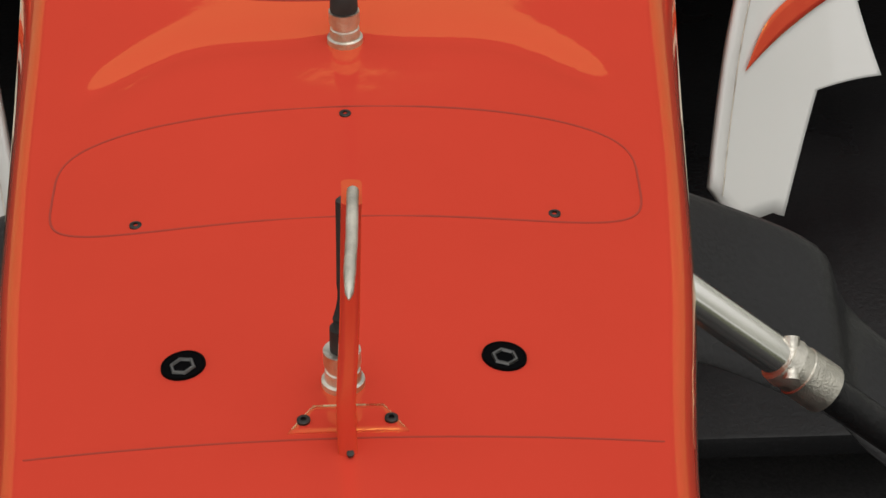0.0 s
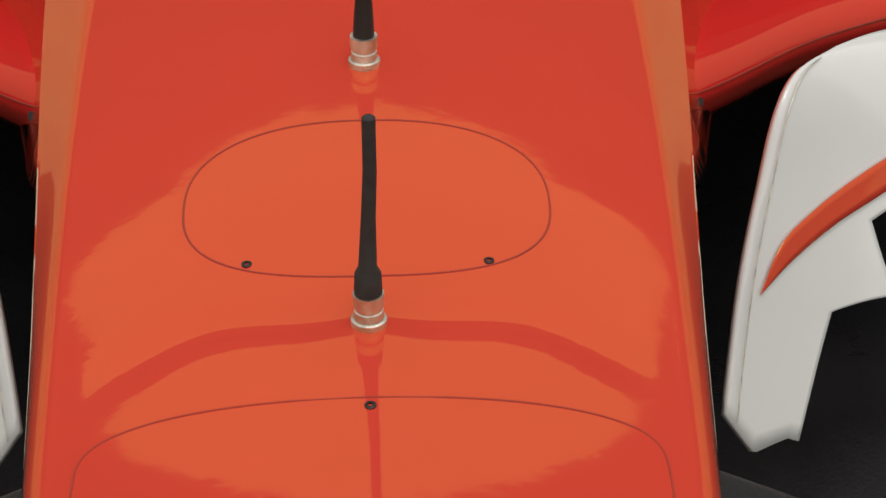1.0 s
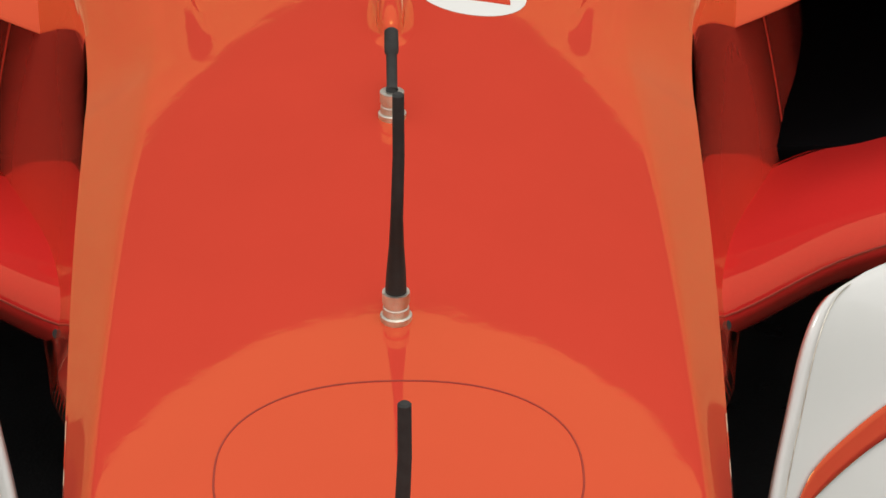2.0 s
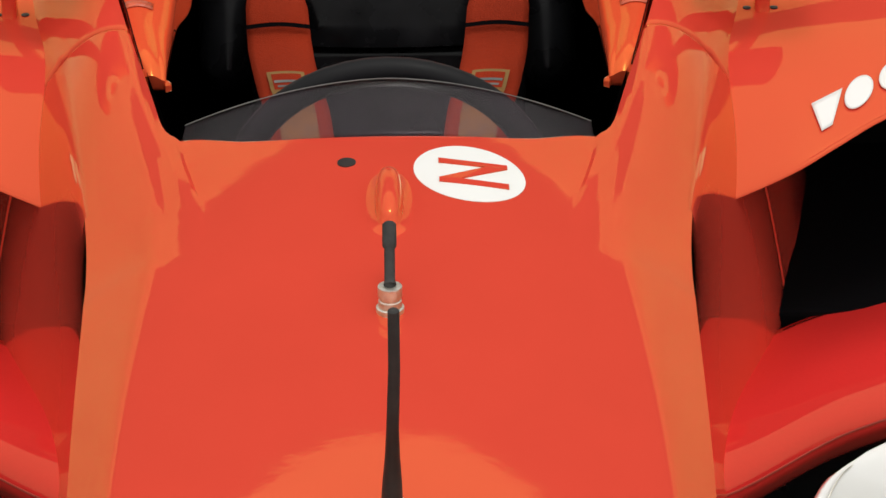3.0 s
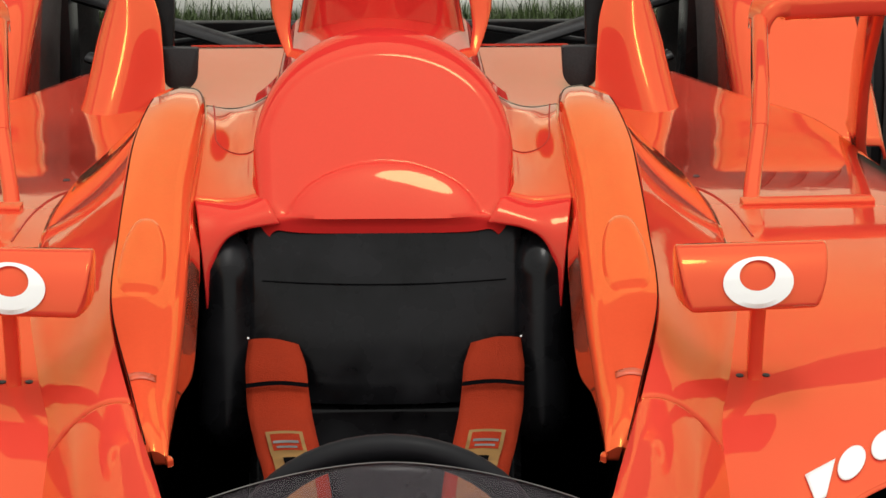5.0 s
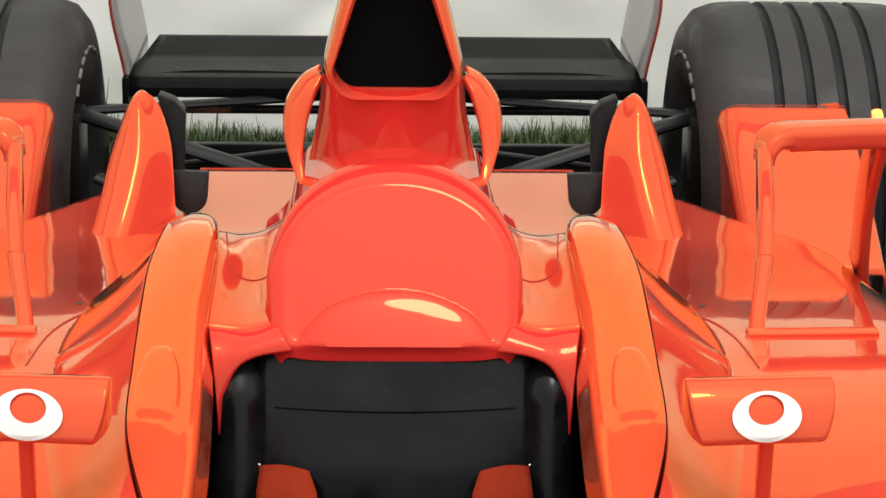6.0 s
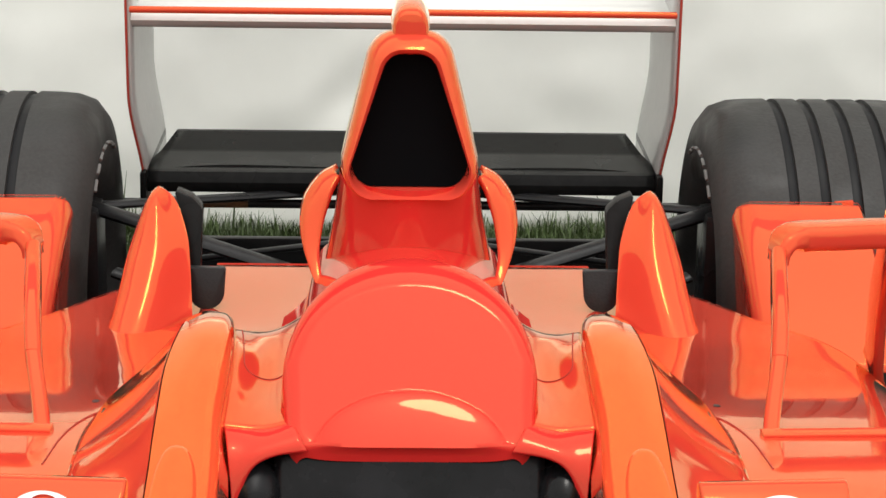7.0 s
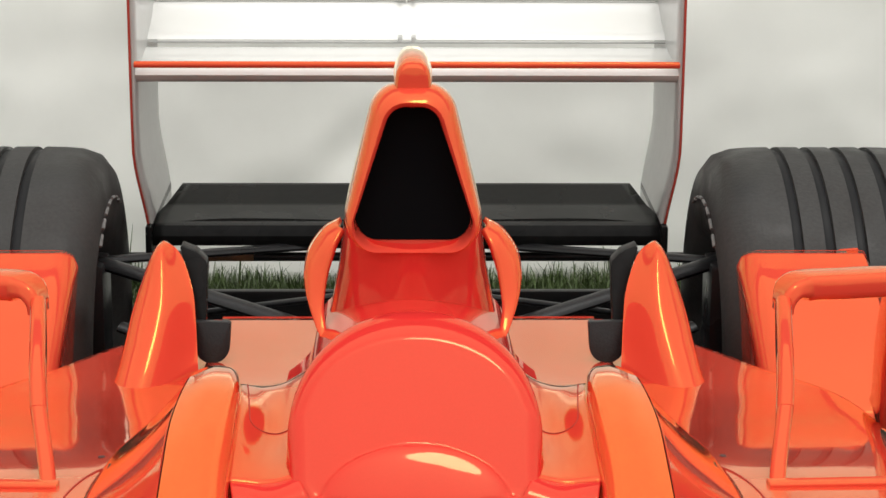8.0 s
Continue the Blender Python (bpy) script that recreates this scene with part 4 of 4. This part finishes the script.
# ---------------------------------------------------------------- front flanks
VANE_L = [(0.240, 0.575, 0.250), (0.250, 0.62, 0.302), (0.261, 0.66, 0.351), (0.276, 0.70, 0.395), (0.291, 0.735, 0.435), (0.309, 0.765, 0.452), (0.341, 0.80, 0.452)]
VANE_R = [(0.44, 0.66, 0.225), (0.448, 0.69, 0.258), (0.455, 0.72, 0.292), (0.460, 0.76, 0.340), (0.463, 0.79, 0.385), (0.465, 0.82, 0.415), (0.466, 0.85, 0.425)]


def vane(u, v):
    """Turning vane: a bowed white sheet."""
    p = curve_at(VANE_L, v).lerp(curve_at(VANE_R, v), u)
    return p + Vector((0, 0.020, 0.004)) * math.sin(u * math.pi)


VANE_ROWS = [(0.08, 0.30, -0.025), (0.30, 0.38, 0.22), (0.335, 0.63, 0.26), (0.45, 0.50, 0.41), (0.47, 0.63, 0.46), (0.52, 1.0, 0.60), (0.76, 1.0, 0.80), (1.0, 1.0, 1.0)]
SLASH_LOW = [(0.07, 0.28, 0), (0.19, 0.34, 0), (0.34, 0.40, 0), (0.49, 0.45, 0), (0.62, 0.50, 0), (0.99, 0.64, 0)]
SLASH_TOP = [(0.07, 0.281, 0), (0.13, 0.375, 0), (0.25, 0.435, 0), (0.45, 0.51, 0), (0.61, 0.57, 0), (0.99, 0.72, 0)]


def vane_geo(a, b):
    """The sheet row by row: pointed foot, notched middle, full-width head."""
    n = len(VANE_ROWS) - 1
    i = min(int(b * n), n - 1)
    f = b * n - i
    low, high = VANE_ROWS[i], VANE_ROWS[i + 1]
    left, u, right = (lerp(p, q, f) for p, q in zip(low, high))
    sag = 0.045 * max(0, 1 - b * n) * max(0, 1 - abs(a - 0.43) / 0.43)
    return vane(a * u - 0.012 * (1 - a), lerp(left, right, a) - sag)


vanes = sides("bargeboard", grid(vane_geo, 24, 7 * 8), WHITE, car, "white turning vane with a red slash", thick=0.005)
for ob, m in zip(vanes, (lambda g: g, flip)):
    def slash(u, v):
        q = curve_at(SLASH_LOW, u).lerp(curve_at(SLASH_TOP, u), v)
        return vane(q.x, q.y) + Vector((0, -0.0022, 0.0012))
    part("edge_fold", m(tube([Vector(vane(0.035, lerp(0.06, 0.9, k / 40))) + Vector((0, -0.0028, 0.0006)) for k in range(41)], 0.0005, 6)), NICKEL, ob, "fine grey edge fold")
    part("slash", m(grid(slash, 40, 4)), RED, ob, "red slash painted across the vane", thick=0.0004)

push_in, push_out = Vector((0.145, 0.10, 0.553)), Vector((0.31, 0.10, 0.412))
pushrods = sides("pushrod", tube([push_in, push_in.lerp(push_out, 0.33)], 0.0095, 20), STEEL, car, "polished steel pushrod with an adjuster collar")
for ob, m in zip(pushrods, (lambda g: g, flip)):
    along = (push_out - push_in).normalized()
    at0 = push_in.lerp(push_out, 0.32)
    part("collar", m(lathe([(0, 0), (0, 0.0115), (0.006, 0.0125), (0.0065, 0.0118), (0.012, 0.0118), (0.0125, 0.0125), (0.030, 0.0125), (0.031, 0.0105), (0.031, 0.0)], 24, at0, along)), NICKEL, ob, "worn adjuster collar")
    part("tie_bolt", m(lathe([(0, 0), (0, 0.004), (0.02, 0.004), (0.02, 0)], 12, at0 + Vector((0.004, -0.012, -0.004)), (0.1, 1.0, 0.9))), NICKEL, ob)
    part("lower_rod", m(tube([at0 + along * 0.03, push_out + along * 0.2], 0.009, 16)), CARBON, ob, "black lower pushrod")


def fairing(u, v):
    """Wide carbon arm with an aerofoil section."""
    o = curve_at([(0.12, 0.26, 0.515), (0.18, 0.25, 0.498), (0.241, 0.24, 0.472), (0.262, 0.22, 0.440), (0.34, 0.17, 0.405), (0.5, 0.10, 0.36)], v)
    i = curve_at([(0.12, 0.13, 0.500), (0.18, 0.14, 0.470), (0.235, 0.14, 0.438), (0.262, 0.13, 0.415), (0.34, 0.09, 0.375), (0.5, 0.03, 0.33)], v)
    a = u * math.tau
    return (o + i) / 2 + (o - i) / 2 * math.cos(a) + Vector((0, 0, 0.007)) * math.sin(a)


sides("front_wishbone", grid(fairing, 28, 30, wrap=True), CARBON, car, "black carbon front suspension arm")
sides("front_wishbone", tube([(0.12, 0.02, 0.44), (0.5, 0.06, 0.30)], 0.03, 14, flat=0.25), CARBON, car, "black carbon front suspension arm")

# centre-line fittings on the nose
def on_nose(x, y, dz=0.0):
    return Vector((x, y, top_z(x, y) + dz))


def aerial(y, z_tip, lean, back=0.0, slim=1.0, capped=False, cone=False):
    base = on_nose(0, y)
    socket = part("aerial_socket", lathe([(-0.002, 0.0), (-0.002, 0.0088), (0.0025, 0.0088), (0.003, 0.0075), (0.0075, 0.0072), (0.008, 0.0066), (0.010, 0.0066), (0.0105, 0.0076), (0.017, 0.0076), (0.0175, 0.0)], 24, base, (0, 0, 1)), NICKEL, car, "worn nickel aerial socket")
    top = Vector((lean, y + back, z_tip))
    a = base + Vector((0, 0, 0.016))
    path = [a, a + Vector((0, 0, 0.003)), a + Vector((0, 0, 0.012)), a + Vector((0, 0, 0.016)), a.lerp(top, 0.45), a.lerp(top, 0.7) + Vector((0.0006, 0, 0)), top - Vector((0, 0, 0.001)), top]
    rs = [0.0066 * slim, 0.0070 * slim, 0.0066 * slim, 0.0046 * slim, 0.0036 * slim, 0.0034, 0.0033, 0.0022]
    if cone:
        path = [a, a + Vector((0, 0, 0.003)), a.lerp(top, 0.12), a.lerp(top, 0.25), a.lerp(top, 0.40), a.lerp(top, 0.7) + Vector((0.0006, 0, 0)), top - Vector((0, 0, 0.001)), top]
        rs = [0.0060, 0.0060, 0.0054, 0.0042, 0.0035, 0.0033, 0.0032, 0.0022]
    if capped:
        rs = [0.0040, 0.0040, 0.0034, 0.0034, 0.0044, 0.0046, 0.0044, 0.003]
        path = [a, a + Vector((0, 0, 0.002)), a.lerp(top, 0.1), a.lerp(top, 0.60), a.lerp(top, 0.63), a.lerp(top, 0.72), a.lerp(top, 0.97), top]
    part("whip", tube(path, rs, 14), RUBBER, socket, "black rubber whip aerial")


aerial(-0.010, 0.667, 0.003, 0.013, 0.7)
aerial(0.248, 0.711, 0.002)
aerial(0.459, 0.763, 0.002, cone=True)
aerial(0.667, 0.690, 0.0, 0.035, capped=True)


# thin panel gaps, screws and holes in the nose
def gap_line(path, r=0.0006, sink=0.0):
    return tube([on_nose(p[0], p[1], -sink) for p in path], r, 6)


def superloop(cy, a, b, n, droop=0.0, low=None, count=96):
    out = []
    for k in range(count + 1):
        t = k / count * math.tau
        c, s = math.cos(t), math.sin(t)
        e = n if s > 0 else (low or n)
        x = a * math.copysign(abs(c) ** (2 / e), c)
        out.append((x, cy + b * math.copysign(abs(s) ** (2 / e), s) - droop * (x / a) ** 2))
    return out


hatch = part("access_hatch", gap_line(superloop(0.1512, 0.1357, 0.0428, 4.2, 0.0, 4.2)), SEAM, car, "fine gap round the wide access hatch")
oval = part("access_hatch", gap_line(superloop(0.3432, 0.0942, 0.0624, 2.6, 0.0, 2.4)), SEAM, car, "fine gap round the oval access hatch")
part("panel_gap", gap_line([(0.127 * k / 20, -0.0450 + 0.6 * (0.127 * k / 20) ** 2) for k in range(-20, 21)], 0.0005), SEAM, car, "fine seam across the nose")


def screw(x, y, r, parent, lift=0.0):
    n = Vector((0, -0.1, 1)).normalized()
    return part("screw", lathe([(-0.001, 0), (-0.001, r), (0.0006, r), (0.0009, r * 0.8), (0.0009, r * 0.45), (-0.0004, r * 0.4), (-0.0004, 0)], 16, on_nose(x, y, lift), n), SCREW, parent, "dark countersunk screw")


for x, y in ((0.0, 0.1883), (0.094, 0.1170), (-0.094, 0.1170)):
    screw(x, y, 0.0028, hatch)
for x, y in ((0.0602, 0.2942), (-0.0602, 0.2955)):
    screw(x, y, 0.0026, oval)
for s in (1, -1):
    hole = part("bolt_well", lathe([(-0.001, 0.0095), (0.0009, 0.0092), (0.0011, 0.0086), (0.0006, 0.0082), (0.0006, 0.0)], 28, on_nose(s * 0.0657, 0.009, 0.0004), (s * 0.119, 0.0, 1)), BLACK, car, "dark round well with a hexagon bolt")
    part("bolt", join(lathe([(0.0007, 0.0058), (0.0016, 0.0054), (0.0016, 0.0044), (0.0008, 0.0040)], 6, on_nose(s * 0.0657, 0.0075, 0.0005), (s * 0.119, 0.0, 1))), DARK_STEEL, hole, "steel hexagon bolt", smooth=False)
part("filler_hole", lathe([(0.0004, 0.0), (0.0006, 0.0064), (-0.001, 0.0068)], 20, on_nose(-0.029, 0.853), (0, -0.05, 1)), SCREW, car, "small dark hole in the scuttle")

# pitot probe
post = [on_nose(0.002, -0.045, -0.002), on_nose(0.002, -0.042, 0.02), Vector((0.0045, -0.034, 0.64)), Vector((0.0065, -0.029, 0.682)), Vector((0.007, -0.028, 0.690))]
pitot = part("pitot_probe", bar(spline([tuple(p) for p in post], 4), 0.0038, 0.011), RED, car, "red pitot post carrying a steel tube")
part("tube", tube([(0.0075, -0.030, 0.692), (0.0072, -0.06, 0.692), (0.0065, -0.082, 0.692), (0.0064, -0.094, 0.692), (0.0063, -0.098, 0.692)], [0.0023, 0.0023, 0.0023, 0.0016, 0.0004], 12), NICKEL, pitot, "steel pitot tube")
part("flange", grid(lambda u, v: on_nose(0.002 + (0.024 - 0.010 * v) * (2 * u - 1), lerp(-0.041, -0.024, v), 0.0004), 12, 6), RED, pitot, thick=0.0004)
for x in (-0.0155, 0.0190):
    screw(x, -0.0340, 0.0027, pitot, 0.0010)
part("rivet", lathe([(0, 0), (0, 0.0015), (0.0012, 0.0015), (0.0014, 0)], 10, on_nose(0.003, -0.056, 0.001), (0, -0.4, 1)), SCREW, pitot)


# red fairing behind the short aerial
def hump(u, v):
    """A small capsule on a low flared foot."""
    a = u * math.tau
    r = 2 * v
    c, s = math.cos(a), math.sin(a)
    x, y = (0.0098 * r if r < 1 else 0.0098 + 0.011 * (r - 1)) * math.copysign(abs(c) ** 0.8, c), 0.796 + (0.036 * r if r < 1 else 0.036 + 0.012 * (r - 1)) * math.copysign(abs(s) ** 0.8, s)
    lift = 0.003 + 0.013 * (1 - r ** 2.6) ** 0.5 if r < 1 else 0.0035 * (2 - r) ** 2.5 - 0.0005
    return x, y, top_z(x, y) + lift


part("aerial_fairing", grid(hump, 36, 24, wrap=True), RED, car, "small red teardrop fairing")


# white oval with a red letter on the scuttle
def oval_decal(u, v):
    a = u * math.tau
    x, y = 0.0555 + 0.0385 * v * math.cos(a), 0.839 + 0.0375 * v * math.sin(a) - 0.08 * 0.0385 * v * math.cos(a)
    return on_nose(x, y, 0.0006)


oval_mark = part("oval_decal", grid(oval_decal, 48, 4, wrap=True), DECAL, car, "white oval sticker with a red letter N", smooth=False, thick=0.0004)


def lettering(text, size, place, mat, parent, label, depth=0.0008):
    """Letters laid on a surface: place maps the letter's own x and y to a point."""
    cu = bpy.data.curves.new("letters", 'FONT')
    cu.body, cu.size, cu.align_x, cu.align_y, cu.offset = text, size, 'CENTER', 'CENTER', 0.0012
    tmp = new("letters", cu)
    bpy.context.view_layer.update()
    me = bpy.data.meshes.new_from_object(tmp)
    geo = [tuple(place(v.co.x, v.co.y)) for v in me.vertices], [tuple(p.vertices) for p in me.polygons]
    bpy.data.objects.remove(tmp)
    return part("letters", geo, mat, parent, label, smooth=False, thick=depth)


lettering("N", 0.060, lambda a, b: on_nose(0.0555 + 1.10 * b, 0.839 - 0.80 * a - 0.08 * b, 0.0016), RED, oval_mark, "red letter N")


# plain white marks in place of the maker's lettering on the sidepod lips
def on_pod(u, v):
    return Vector(pod_skin(u, v))


for ob, s in zip(pods, (1, -1)):
    def wedge(u, v):
        return lerp(-0.5, 0.5, u) * lerp(0.34, 1.0, v), v - 0.5

    def disc(u, v):
        return 0.5 * v * math.cos(u * math.tau), 0.5 * v * math.sin(u * math.tau) - 0.03

    def slab(u, v):
        return lerp(-0.5, 0.5, u) + 0.25 * (v - 0.5), v - 0.5
    for shape, uc, vc, du, dv, ring in ((wedge, 0.281, 0.136, 0.066, 0.040, False), (disc, 0.350, 0.141, 0.062, 0.041, True), (disc, 0.425, 0.1445, 0.062, 0.041, True),
                                        (slab, 0.460, 0.156, 0.020, 0.066, False), (disc, 0.505, 0.147, 0.062, 0.041, True), (wedge, 0.58, 0.150, 0.062, 0.041, False), (disc, 0.655, 0.152, 0.062, 0.041, True)):
        def mark(u, v, lift=0.0018):
            a, b = shape(u, v)
            p = on_pod(uc + du * a + 0.010 * b, vc + dv * b) + Vector((0, -0.8 * lift, lift))
            return s * p.x, p.y, p.z
        part("mark", grid(mark, 24 if ring else 6, 6, wrap=ring), DECAL, ob, "plain white lettering shape", thick=0.0008)
    path = spline([(0.302, 1.872, 0), (0.324, 1.822, 0), (0.350, 1.762, 0), (0.364, 1.680, 0), (0.369, 1.565, 0)], 8)
    part("panel_gap", tube([(s * p.x, p.y, pod_z(p.x, p.y) + 0.0004) for p in path], 0.0011, 6), SEAM, ob, "fine curved panel gap")

    def gill(u, v):
        """A slim crescent swelling beside the gap."""
        p = curve_at([(0.303, 1.868, 0), (0.322, 1.812, 0), (0.343, 1.752, 0), (0.352, 1.690, 0)], v)
        w = 0.022 * math.sin(v * math.pi) ** 0.7
        x = p.x - 0.003 - w * (1 - u)
        y = p.y - 0.6 * w * (1 - u)
        return s * x, y, pod_z(x, y) - 0.0008 + 0.004 * math.sin(v * math.pi) * math.sin(u * math.pi) ** 0.8
    part("gill", grid(gill, 12, 30), RED, ob, "slim crescent swelling beside the panel gap")
    part("rivet", lathe([(0, 0), (0, 0.004), (0.001, 0.004), (0.001, 0)], 12, (s * 0.352, 1.85, pod_z(0.352, 1.85)), (0, 0, 1)), SCREW, ob)
for ob, s in zip(pads, (1, -1)):
    edge = [curve_at(PAD_OUT, 0.70 * k / 40) + Vector((0.0010, 0, 0.0008)) for k in range(41)]
    part("gasket", tube([(s * p.x, p.y, p.z) for p in edge], 0.0006, 8), BLACK, ob, "black rubber gasket line")

    def inset(u, v):
        """A low cushion swelling out of the pad."""
        c, q = math.cos(u * math.tau), math.sin(u * math.tau)
        x, y = math.copysign(abs(c) ** 0.75, c) * v, math.copysign(abs(q) ** 0.8, q) * v
        p = Vector(pad(lerp(0.50, 0.94, 0.5 + 0.5 * x * (1 - 0.18 * y)), pad_at(1.352 + 0.082 * y)))
        return s * p.x, p.y, p.z + 0.0022 * math.sqrt(max(0, 1 - v ** 6)) - 0.0003
    part("cushion", grid(inset, 48, 14, wrap=True), PAD_SKIN, ob, "low cushion swelling out of the pad")

    def tape(u, v):
        p = Vector(pad(lerp(0.47, 0.97, u), pad_at(1.139 + 0.011 * v))) + Vector((0, -0.0004, 0.001))
        return s * p.x, p.y, p.z
    part("tape", grid(tape, 8, 2), TAPE, ob, "strip of clear worn tape", thick=0.0003)
